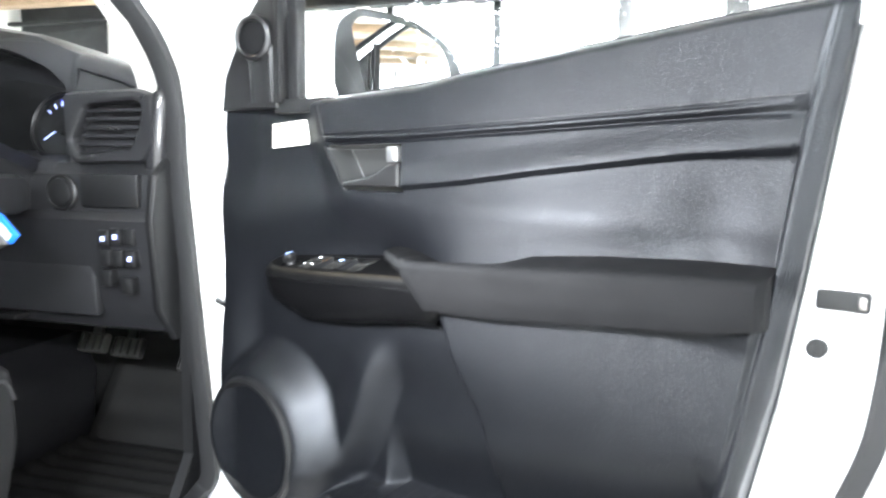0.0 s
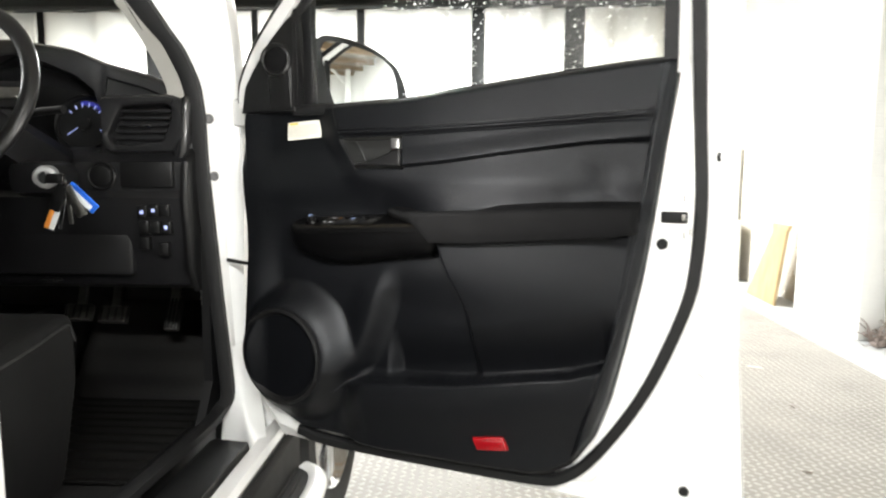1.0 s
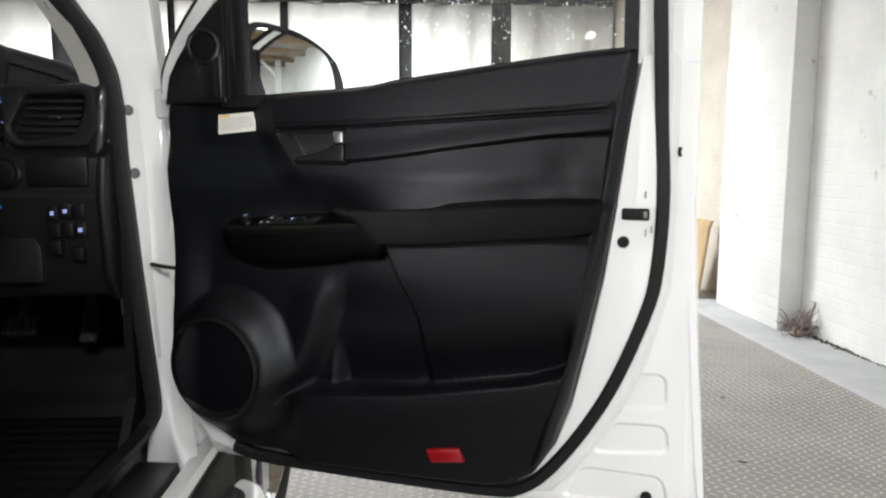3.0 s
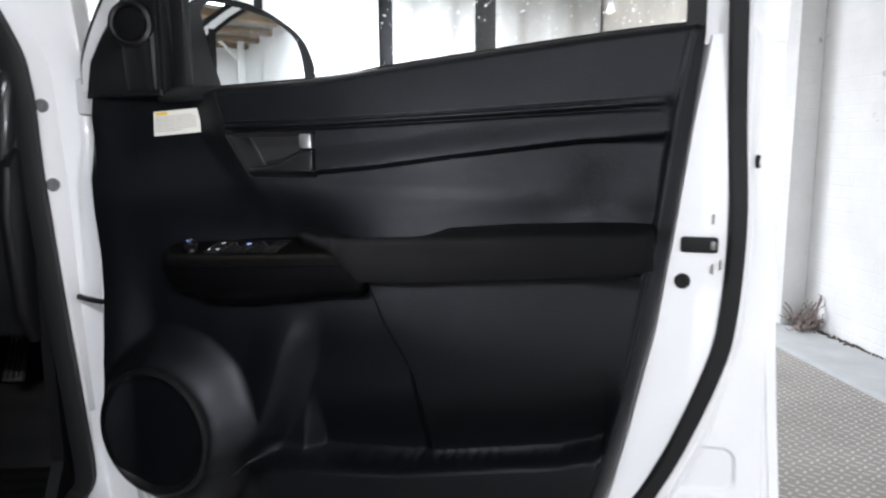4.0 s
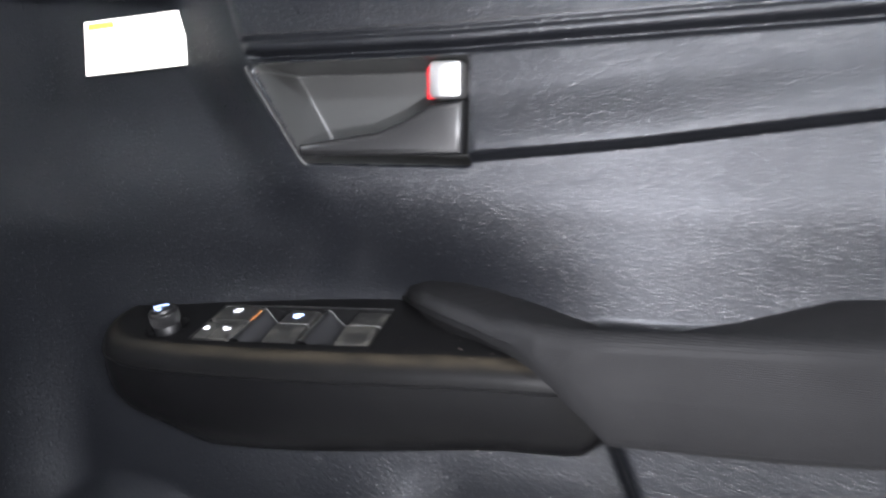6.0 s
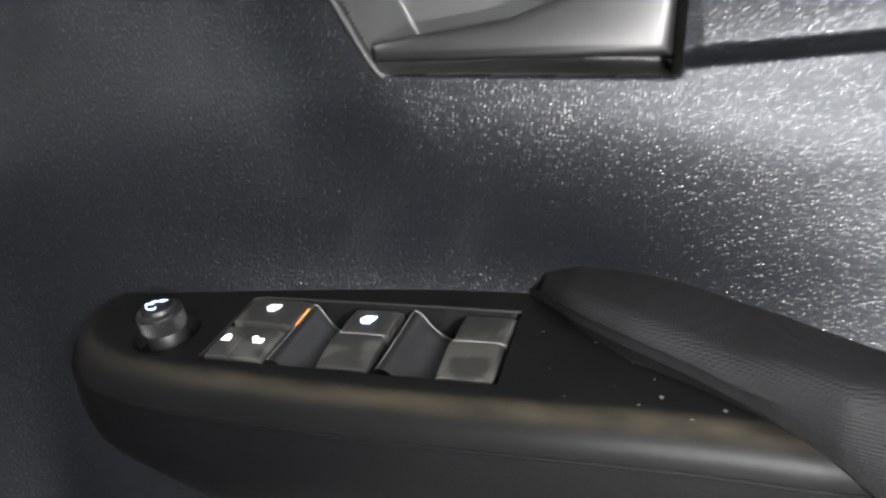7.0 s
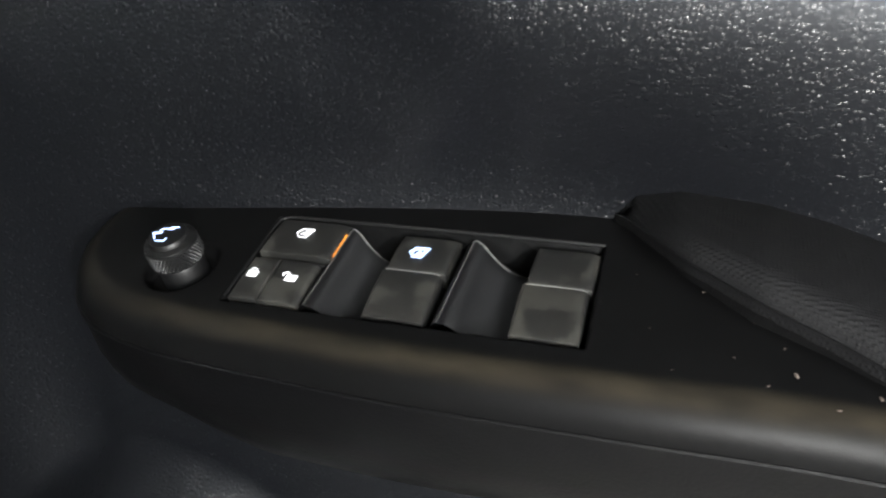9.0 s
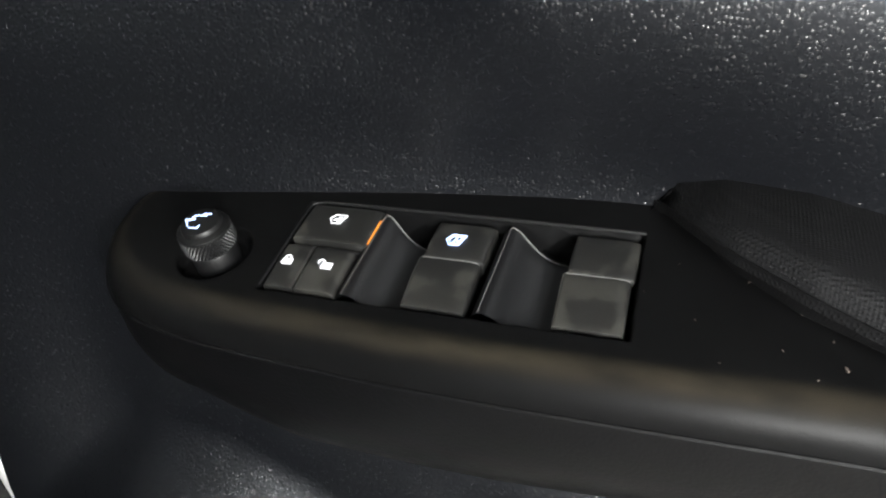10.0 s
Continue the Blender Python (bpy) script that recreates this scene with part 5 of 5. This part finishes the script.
part("vent_wheel", box(0.068, 0.078, -0.236, -0.208, 1.1465, 1.1525, 0.002), STEEL, vent_frame, m=CAR)
GLOSS = material("glossy dark trim", (0.012, 0.012, 0.013), 0.22, spots=0.2, spot_scale=20)
part("vent_cheek", sweep(curve_points([(0.030, -0.068, 1.285), (0.052, -0.070, 1.250), (0.058, -0.077, 1.19), (0.052, -0.088, 1.12)], 20), disc_profile(0.021, 16), up=(0, 1, 0)), GLOSS, dash, "glossy dark cheek beside the vent", CAR)
# gauge behind the wheel
GM = CAR @ Matrix.Translation((-0.020, -0.352, 1.208)) @ Vector((1, 0.0, 0.25)).to_track_quat("Z", "Y").to_matrix().to_4x4()
gauge = part("instrument_gauge", lathe([(0.068, -0.01), (0.068, 0.012), (0.064, 0.014), (0.061, 0.006), (0.0005, 0.004)], 48, GM), SATIN, dash, "black round gauge with blue lit scale")
BLUE = glow("blue lit scale", (0.02, 0.025, 0.35), 0.10)
PALE = glow("pale lit print", (0.40, 0.48, 0.95), 0.14)
arc = bmesh.new()
for k in range(26):
    a0, a1 = radians(-25 + 5 * k), radians(-25 + 5 * (k + 1))
    arc.faces.new([arc.verts.new((r * math.cos(a), r * math.sin(a), 0.0066)) for r, a in ((0.047, a0), (0.057, a0), (0.057, a1), (0.047, a1))])
part("gauge_scale", arc, BLUE, gauge, "blue lit band", GM, smooth=False)
for k in range(9):
    a = 20 * k - 20
    part("gauge_mark", box(-0.0018, 0.0018, 0.043, 0.0525, 0.0068, 0.0075), PALE, gauge, m=GM @ pose(0, 0, 0, 0, 0, a - 90), smooth=False)
part("gauge_needle", box(-0.001, 0.001, 0.0, 0.047, 0.008, 0.010), PALE, gauge, m=GM @ pose(0, 0, 0, 0, 0, 125), smooth=False)
part("gauge_hub", lathe([(0.016, 0.006), (0.016, 0.011), (0.0005, 0.012)], 24, GM), SATIN, gauge)
part("gauge_trim", lathe([(0.069, 0.008), (0.071, 0.012), (0.069, 0.016), (0.066, 0.012)], 48, GM, close=True), SATIN, gauge, "dark bezel")
part("cluster_screen", box(-0.045, -0.035, -0.60, -0.30, 1.15, 1.32, 0.01), SATIN, dash, "dark instrument panel", CAR)
# lower row: round cap, lidded tray, switch bank
cap_m = CAR @ Matrix.Translation((0.097, -0.252, 1.088)) @ Vector((1, 0, 0)).to_track_quat("Z", "Y").to_matrix().to_4x4()
part("socket_cap", lathe([(0.033, 0), (0.033, 0.006), (0.030, 0.009), (0.026, 0.007), (0.024, 0.012), (0.018, 0.014), (0.0005, 0.013)], 40, cap_m), SATIN, dash, "round black cap")
part("tray_lid", box(0.092, 0.108, -0.208, -0.086, 1.062, 1.122, 0.005), SATIN, dash, "black tray lid", CAR)
for o, z, lit in ((-0.157, 1.008, 1), (-0.131, 1.012, 1), (-0.105, 1.012, 0), (-0.155, 0.974, 0), (-0.129, 0.974, 0), (-0.103, 0.974, 1), (-0.155, 0.938, 0), (-0.112, 0.925, 0)):
    s = part("dash_switch", box(0.095, 0.116, o - 0.0115, o + 0.0115, z - 0.015, z + 0.015, 0.003), SATIN, dash, m=CAR)
    if lit:
        part("switch_mark", box(0.1155, 0.1168, o - 0.004, o + 0.004, z - 0.004, z + 0.004), PALE, s, m=CAR, smooth=False)
part("knee_panel", box(0.075, 0.10, -0.62, -0.19, 0.86, 1.03, 0.012), DASH, dash, "black knee panel", CAR)
part("hood_release", box(0.06, 0.10, -0.42, -0.38, 0.842, 0.852, 0.003), SATIN, dash, m=CAR)

# steering wheel, column, ignition, keys
steering = thing("steering_wheel", (-0.2, -0.4, 1.2), "black steering wheel with silver-grey spoke trim", "steering wheel")
WC = CAR @ Matrix.Translation((0.375, -0.412, 1.245)) @ Vector((1, 0, 0.42)).to_track_quat("Z", "Y").to_matrix().to_4x4()
rim_bm = bmesh.new()
bm_rings = []
for k in range(64):
    a = 2 * math.pi * k / 64
    bm_rings.append([rim_bm.verts.new(((0.185 + 0.016 * math.cos(b)) * math.cos(a), (0.185 + 0.016 * math.cos(b)) * math.sin(a), 0.014 * math.sin(b))) for b in [2 * math.pi * j / 14 for j in range(14)]])
for k in range(64):
    p, q = bm_rings[k], bm_rings[(k + 1) % 64]
    for j in range(14):
        rim_bm.faces.new((p[j], q[j], q[(j + 1) % 14], p[(j + 1) % 14]))
LEATHER = material("worn black leather", (0.009, 0.009, 0.0095), 0.34, grain=0.2, scale=500, spots=0.3, spot_scale=20)
part("wheel_rim", rim_bm, LEATHER, steering, "black leather rim", WC)
part("wheel_hub", lathe([(0.085, -0.05), (0.085, -0.01), (0.07, 0.008), (0.0005, 0.012)], 40, WC), DASH, steering, "black hub cover")
for a in (0, 180, 270):
    part("wheel_spoke", box(-0.028, 0.028, 0.07, 0.178, -0.018, -0.004, 0.006), DASH, steering, "black spoke", WC @ pose(0, 0, 0, 0, 0, a - 90))
part("spoke_trim", box(-0.012, 0.012, 0.085, 0.165, -0.005, 0.0, 0.004), STEEL, steering, "grey trim", WC @ pose(0, 0, 0, 0, 0, -90))
part("column_shroud", sweep([CAR @ Vector((0.33, -0.385, 1.20)), CAR @ Vector((0.22, -0.385, 1.15)), CAR @ Vector((0.05, -0.385, 1.09))], [(-0.055, -0.05), (0.055, -0.05), (0.06, 0.02), (0.04, 0.05), (-0.04, 0.05), (-0.06, 0.02)]), DASH, steering, "black column shroud")
part("shroud_side", box(0.14, 0.27, -0.36, -0.275, 1.05, 1.12, 0.02), DASH, steering, "black ignition housing", CAR)
part("stalk", sweep(curve_points([CAR @ Vector((0.27, -0.36, 1.20)), CAR @ Vector((0.285, -0.28, 1.215)), CAR @ Vector((0.30, -0.21, 1.22))], 8), disc_profile(0.008, 10)), SATIN, steering, "black stalk")
IM = CAR @ Matrix.Translation((0.258, -0.282, 1.088)) @ Vector((1, 0.45, -0.1)).to_track_quat("Z", "Y").to_matrix().to_4x4()
part("ignition_lock", lathe([(0.024, -0.02), (0.024, 0.004), (0.021, 0.008), (0.014, 0.009), (0.012, 0.004), (0.0005, 0.004)], 36, IM), material("brushed silver plastic", (0.48, 0.49, 0.50), 0.35, metal=0.4, spots=0.2, spot_scale=60), steering, "silver ignition ring")

keys = thing("key_bunch", CAR @ Vector((0.275, -0.21, 1.03)), "bunch of keys with a blue tag hanging from the ignition", "keys")
part("ignition_key", box(0.262, 0.292, -0.262, -0.235, 1.076, 1.096, 0.004), SATIN, keys, "black key head", CAR)
ring_m = CAR @ Matrix.Translation((0.285, -0.226, 1.080)) @ pose(0, 0, 0, 90, 0, 20)
part("key_ring", lathe([(0.0125, 0.001), (0.0145, 0.001), (0.0145, -0.001), (0.0125, -0.001)], 24, ring_m, close=True), CHROME, keys, "steel split ring")
BLUE_TAG = material("blue plastic tag", (0.02, 0.13, 0.62), 0.25, spots=0.1)
TAG_PAPER = material("tag paper", (0.72, 0.74, 0.76), 0.5, spots=0.1, spot_scale=90)


def hung(x0, x1, length, thick, turn, bevel=0.002):
    """A flat piece hanging from the ring, turned sideways by some degrees."""
    m = CAR @ Matrix.Translation((0.285, -0.222, 1.077)) @ pose(0, 0, 0, turn, 0, 0)
    bm = box(-thick / 2, thick / 2, x0, x1, -length, -0.006, bevel)
    bm.transform(m)
    return bm


tag = part("blue_tag", hung(-0.010, 0.012, 0.078, 0.007, 46, 0.003), BLUE_TAG, keys, "blue plastic key tag")
tag_bm = hung(-0.0085, 0.003, 0.070, 0.0078, 46, 0.0005)
part("tag_insert", tag_bm, TAG_PAPER, tag, "white paper insert")
part("key_remote", hung(-0.011, 0.011, 0.072, 0.012, 24, 0.004), STEEL, keys, "grey metal remote")
part("flat_key", hung(-0.005, 0.004, 0.082, 0.0025, 4), STEEL, keys, "steel key")
part("flat_key", hung(-0.004, 0.004, 0.094, 0.0025, -12), CHROME, keys, "steel key")
part("black_fob", hung(-0.015, 0.010, 0.062, 0.013, -26, 0.004), SATIN, keys, "black key fob")
fob = part("card_tag", hung(-0.012, 0.008, 0.100, 0.003, -24, 0.001), TAG_PAPER, keys, "white and orange tag")
fob_bm = hung(-0.0125, -0.002, 0.101, 0.0036, -24, 0.0005)
part("tag_stripe", fob_bm, material("orange print", (0.75, 0.28, 0.05), 0.5), fob, "orange stripe")

# pedals
PEDAL = material("worn pedal rubber", (0.020, 0.019, 0.018), 0.45, grain=0.3, scale=200, spots=0.4, spot_scale=30, dark=(0.045, 0.043, 0.040))
for name, o0, o1, z0, z1, label in (("brake_pedal", -0.50, -0.415, 0.655, 0.705, "worn rubber brake pedal on a steel arm"), ("accelerator_pedal", -0.300, -0.258, 0.635, 0.735, "worn rubber accelerator pedal on a steel arm"), ("clutch_pedal", -0.60, -0.52, 0.66, 0.71, "worn rubber clutch pedal on a steel arm")):
    ped = thing(name, CAR @ Vector((-0.3, (o0 + o1) / 2, z0)), label, "pedal")
    pm = CAR @ Matrix.Translation((-0.29, 0, (z0 + z1) / 2)) @ pose(0, 0, 0, 0, -28, 0) @ Matrix.Translation((0, 0, -(z0 + z1) / 2))
    part("pedal_pad", box(-0.012, 0.012, o0, o1, z0, z1, 0.006), PEDAL, ped, "worn rubber pad", pm)
    for k in range(4):
        o = o0 + (o1 - o0) * (k + 0.5) / 4
        part("pad_rib", box(0.010, 0.016, o - 0.003, o + 0.003, z0 + 0.006, z1 - 0.006, 0.002), MAT_RUB, ped, m=pm)
    oc = (o0 + o1) / 2
    part("pedal_arm", sweep(curve_points([(-0.30, oc, z1 - 0.02), (-0.33, oc, z1 + 0.06), (-0.36, oc, 0.86), (-0.38, oc, 0.95)], 12), [(-0.006, -0.012), (0.006, -0.012), (0.006, 0.012), (-0.006, 0.012)], up=(0, 1, 0)), STEEL, ped, "steel arm", CAR)

# seat and console
seat = thing("driver_seat", CAR @ Vector((0.9, -0.55, 0.45)), "dark cloth driver's seat with piped edge", "seat")
PIPING = material("grey piping", (0.035, 0.035, 0.036), 0.5, spots=0.2, spot_scale=40)
SEAT = material("dark seat cloth", (0.0022, 0.0022, 0.0026), 0.9, grain=0.5, scale=700, spots=0.2)
part("seat_cushion", prism(rounded([(0.245, 0.50), (0.198, 0.66), (0.205, 0.800), (0.98, 0.715), (0.98, 0.43), (0.27, 0.43)], 0.03), -0.78, -0.272, bevel=0.02, seg=3), SEAT, seat, "dark cloth cushion", CAR)
part("backrest", box(0.98, 1.15, -0.80, -0.27, 0.70, 1.35, 0.06, 4), SEAT, seat, "dark cloth backrest", CAR)
part("seat_base", box(0.32, 0.95, -0.74, -0.30, 0.42, 0.56, 0.02), SATIN, seat, "black seat base", CAR)
part("piping", sweep(curve_points([(0.209, -0.273, 0.735), (0.222, -0.272, 0.764), (0.245, -0.272, 0.774), (0.35, -0.272, 0.756), (0.50, -0.272, 0.738), (0.92, -0.272, 0.702)], 40), disc_profile(0.0030, 8)), PIPING, seat, "grey piping", CAR)
console = thing("centre_console", CAR @ Vector((0.4, -0.78, 0.42)), "black plastic centre console between the seats", "console")
part("console_lid", box(0.45, 0.85, -0.90, -0.66, 0.70, 0.735, 0.012), SEAT, console, "dark padded lid", CAR)
part("console_body", prism([(-0.95, 0.42), (-0.62, 0.42), (-0.60, 0.60), (-0.64, 0.70), (-0.93, 0.70)], -0.35, 1.2, axis="x", bevel=0.02, seg=3), DASH, console, "black plastic body", CAR)
screen_bm = sheet([[(-0.38 + d, o, 1.10), (0.52 + d, o * 0.92 - 0.03, 1.70)] for d, o in ((0, -1.40), (0, -0.75), (0, -0.14), (0.005, -0.14), (0.005, -0.75), (0.005, -1.40), (0, -1.40))])
bmesh.ops.remove_doubles(screen_bm, verts=screen_bm.verts, dist=0.0005)
bmesh.ops.holes_fill(screen_bm, edges=screen_bm.edges)
bmesh.ops.recalc_face_normals(screen_bm, faces=screen_bm.faces)
part("windscreen", screen_bm, PANE, truck, "clear windscreen", CAR, smooth=False).visible_shadow = False

# ------------------------------------------------------------------ garage: sheets, rail, beams, lamps, clutter
rail = part("curtain_rail", box(-7.16, -7.06, -8, 3.1, 3.01, 3.06, 0.008), DARKGAP, m=CAR)
tagged(rail, "dark steel rail that carries the white sheets", "rail")
GAPS = [-6.4, -4.98, -3.505, -2.23, -0.90, 0.55, 1.72, 3.1]
HALF = [0.05, 0.05, 0.125, 0.045, 0.05, 0.08, 0.122, 0.0]
rng = random.Random(11)
for k in range(len(GAPS) - 1):
    a, b = GAPS[k] + HALF[k], GAPS[k + 1] - HALF[k + 1]
    pts = []
    nfold = max(2, round((b - a) / 0.62))
    for i in range(nfold * 12 + 1):
        f = i / (nfold * 12)
        w = math.sin(f * nfold * 2 * math.pi)
        pts.append((-7.12 + 0.030 * max(-0.6, min(0.6, w)) / 0.6 + 0.004 * math.sin(9 * f + k), a + (b - a) * f))
    bm = sheet([[(r, o, z) for r, o in pts] for z in (0.12, 0.8, 1.6, 2.3, 3.0)])
    ob = part("hanging_sheet", bm, SHEET, m=CAR)
    ob.modifiers.new("thickness", "SOLIDIFY").thickness = 0.006
    tagged(ob, "tall white ribbed sheet hanging from a dark rail", "hanging sheet", "sheets along the end wall")
    for i in range(nfold):
        o = a + (b - a) * (i + 0.5) / nfold
        clip = part("clip", box(-7.075, -7.045, o - 0.09, o + 0.09, 2.985, 3.008, 0.004), STEEL, ob, "dark steel clip", CAR)
for k, r in enumerate((-6.3, -4.6, -2.9, 1.0, 2.6, 3.9, 5.4, 7.0, 8.6, 10.4)):
    ob = part("roof_beam", box(r - 0.11, r + 0.11, -8, 3.14, 3.06, 3.30, 0.012), BEAM, m=CAR)
    tagged(ob, "old dark timber beam under the ceiling", "roof beam", "roof beams")
    ob["kind"] = "structure"
for r, o in TUBES:
    tube = thing("added_tube_lamp", CAR @ Vector((r, o, 3.12)), "assumed white ceiling tube lamp, added to light the room", "ceiling lamp", "ceiling tube lamps")
    part("lamp_body", box(r - 0.09, r + 0.09, o - 0.8, o + 0.8, 3.16, 3.22, 0.01), PAINT, tube, "white metal body", CAR)
    part("lamp_tube", box(r - 0.03, r + 0.03, o - 0.75, o + 0.75, 3.125, 3.158, 0.012), glow("lamp tube", (1.0, 0.97, 0.92), 6.0), tube, "lit tube", CAR)
    part("lamp_stem", box(r - 0.02, r + 0.02, o - 0.05, o + 0.05, 3.21, 3.31), STEEL, tube, m=CAR)

post = thing("roof_post", CAR @ Vector((8.6, 2.3, 0)), "whitewashed timber post with a brace under a roof beam", "post")
part("post_shaft", box(8.48, 8.72, 2.20, 2.44, 0, 3.08, 0.012), WALL, post, m=CAR)
part("post_brace", sweep([(8.6, 2.28, 2.25), (8.6, 1.45, 3.07)], [(-0.07, -0.06), (0.07, -0.06), (0.07, 0.06), (-0.07, 0.06)]), WALL, post, "slanting brace", CAR)
pipe = part("wall_pipe", sweep([(11.75, 1.6, 0.0), (11.75, 1.6, 2.9)], disc_profile(0.04, 10), up=(1, 0, 0)), PLUG, m=CAR)
tagged(pipe, "dark upright pipe on the white rear wall", "pipe")

plank = part("wood_offcut", prism([(-4.42, 0.022), (-3.86, 0.022), (-3.84, 0.60), (-3.80, 0.66), (-4.12, 0.66), (-4.09, 0.58)], 2.90, 2.925, bevel=0.004), WOOD, m=CAR @ Matrix.Translation((-4.2, 2.9, 0.022)) @ pose(0, 0, 0, -6, 0, 0) @ Matrix.Translation((4.2, -2.9, -0.022)))
tagged(plank, "raw pine offcut leaning against the white wall", "board")
for r0, r1, top, o in ((-5.66, -5.28, 1.28, 3.05), (-5.40, -5.00, 0.60, 2.98)):
    ob = part("insulation_board", box(r0, r1, o, o + 0.07, 0.021, top, 0.008), SHEET, m=CAR)
    tagged(ob, "white foam board standing against the garage wall", "board", "white boards by the wall")
ob = part("tool_case", box(-5.60, -5.38, 3.0, 3.13, 1.28, 1.66, 0.02), PLUG, m=CAR)
tagged(ob, "black case on top of the white boards", "case")

# tangle of dry roots where the pier meets the wall
ROOT = material("dry grey root", (0.34, 0.28, 0.25), 0.9, grain=0.5, scale=150, spots=0.5, spot_scale=30)
root = thing("dry_root_tangle", CAR @ Vector((-2.70, 3.10, 0.02)), "tangle of pale dry roots heaped on the kerb", "roots")
rng = random.Random(3)
for k in range(30):
    o, r = 3.09 + rng.uniform(-0.08, 0.04), -2.68 + rng.uniform(-0.05, 0.07)
    line, z = [], 0.026
    ang, up = rng.uniform(0, 6.28), rng.uniform(0.020, 0.07)
    for j in range(7):
        line.append((r, min(o, 3.125), min(z, 0.24)))
        ang += rng.uniform(-1.1, 1.1)
        r += 0.022 * math.cos(ang)
        o += 0.022 * math.sin(ang)
        z = max(0.026, z + up * rng.uniform(-0.4, 1.2))
    part("root_strand", sweep(curve_points(line, 14), disc_profile(rng.uniform(0.005, 0.012), 6), scale=lambda f: 1.15 - 0.8 * f), ROOT, root, m=CAR)
scrap = part("paper_scrap", prism(rounded([(-2.228, 2.088), (-2.188, 2.150), (-2.180, 2.172), (-2.205, 2.165), (-2.236, 2.105)], 0.008, 3), 0.0015, 0.0045, axis="z"), LABEL, m=CAR)
tagged(scrap, "scrap of white paper lying on the garage floor", "paper scrap")

# crumbs of soil and mortar along the foot of the wall, and dead leaves on the floor
SOIL = material("dark soil crumbs", (0.09, 0.07, 0.05), 0.95, grain=0.6, scale=120, spots=0.5, spot_scale=25)
rng = random.Random(11)
soil_v, soil_f = [], []
for k in range(900):
    r = -2.60 + 4.4 * rng.random()
    thick = 0.35 + 0.65 * abs(math.sin(3.1 * r) * math.cos(1.7 * r + 0.6))
    o, a = 3.138 - abs(rng.gauss(0, 0.020)) * thick, rng.uniform(0.004, 0.016) * thick
    n = len(soil_v)
    for j in range(5):
        t = 1.2566 * j + rng.uniform(-0.3, 0.3)
        soil_v.append((r + a * 1.5 * math.cos(t), min(o + a * math.sin(t), 3.1395), 0.0198))
    soil_v.append((r + rng.uniform(-0.3, 0.3) * a, o - 0.2 * a, 0.02 + a * rng.uniform(0.6, 1.3)))
    soil_f += [(n + j, n + (j + 1) % 5, n + 5) for j in range(5)]
me = bpy.data.meshes.new("soil_crumbs")
me.from_pydata([tuple(CAR @ Vector(p)) for p in soil_v], [], soil_f)
me.materials.append(SOIL)
tagged(new("soil_crumbs", me), "dark line of soil and mortar crumbs along the wall", "soil", kind="stuff")
LEAF = material("dead leaf", (0.12, 0.085, 0.05), 0.8, spots=0.4, spot_scale=80)
for r, o, turn in ((-1.56, 2.055, 20), (-0.857, 1.804, 75)):
    leaf = sheet([[(u, v * (1 - (u / 0.018) ** 2) * 0.006, 0.002 + 0.003 * abs(v) + 4.0 * u * u) for v in (-1, 0, 1)] for u in np.linspace(-0.017, 0.017, 9)])
    tagged(part("dead_leaf", leaf, LEAF, m=CAR @ pose(r, o, 0, 0, 0, turn)), "curled brown dead leaf on the garage floor", "leaf", "leaves on the floor")

# raised studs of the floor plates
studs_v, studs_f = [], []
for i in range(150):
    for j in range(76):
        r, o = -4.6 + 0.034 * i + (0.017 if j % 2 else 0), 0.16 + 0.034 * j
        tilt = 0.8 if (i + j) % 2 else -0.8
        c, s = math.cos(tilt), math.sin(tilt)
        n0 = len(studs_v)
        for a, e, h in ((-0.013, -0.0065, -0.0005), (0.013, -0.0065, -0.0005), (0.013, 0.0065, -0.0005), (-0.013, 0.0065, -0.0005), (-0.007, 0.0, 0.0018), (0.007, 0.0, 0.0018)):
            studs_v.append(CAR @ Vector((r + a * c - e * s, o + a * s + e * c, h)))
        studs_f += [(n0, n0 + 1, n0 + 5, n0 + 4), (n0 + 2, n0 + 3, n0 + 4, n0 + 5), (n0 + 1, n0 + 2, n0 + 5), (n0 + 3, n0, n0 + 4)]
STUD = material("worn bright stud", (0.56, 0.54, 0.50), 0.42, grain=0.2, scale=200, spots=0.25, spot_scale=3)
me = bpy.data.meshes.new("floor_studs")
me.from_pydata(studs_v, [], studs_f)
me.materials.append(STUD)
tagged(new("floor_studs", me), "small raised studs on the grey floor plates", "floor studs", kind="stuff")

# water drops on the side window
rng = random.Random(8)
ball = bmesh.new()
bmesh.ops.create_icosphere(ball, subdivisions=1, radius=1)
ball_v = np.array([v.co[:] for v in ball.verts])
ball_f = np.array([[v.index for v in f.verts] for f in ball.faces])
ball.free()
drop_v, drop_f = [], []
for k in range(3000):
    x = 0.36 + 0.55 * rng.random() ** 0.75
    z = 1.25 + 0.30 * rng.random() ** 0.55
    s = 0.0005 + 0.0016 * rng.random() ** 3
    drop_v.append(ball_v * (s, s * 0.35, s * rng.uniform(0.9, 1.6)) + (x, 0.0342 + lean(z), z))
    drop_f.append(ball_f + k * len(ball_v))
me = bpy.data.meshes.new("water_drops")
me.from_pydata(np.concatenate(drop_v).tolist(), [], np.concatenate(drop_f).tolist())
me.shade_smooth()
me.materials.append(glass("water drop", (1, 1, 1), 0.40))
ob = tagged(new("water_drops", me), "clear water drops on the pane")
ob.parent = door
ob.matrix_parent_inverse = base_of(door).inverted()
ob["kind"] = "stuff"
ob.visible_shadow = False
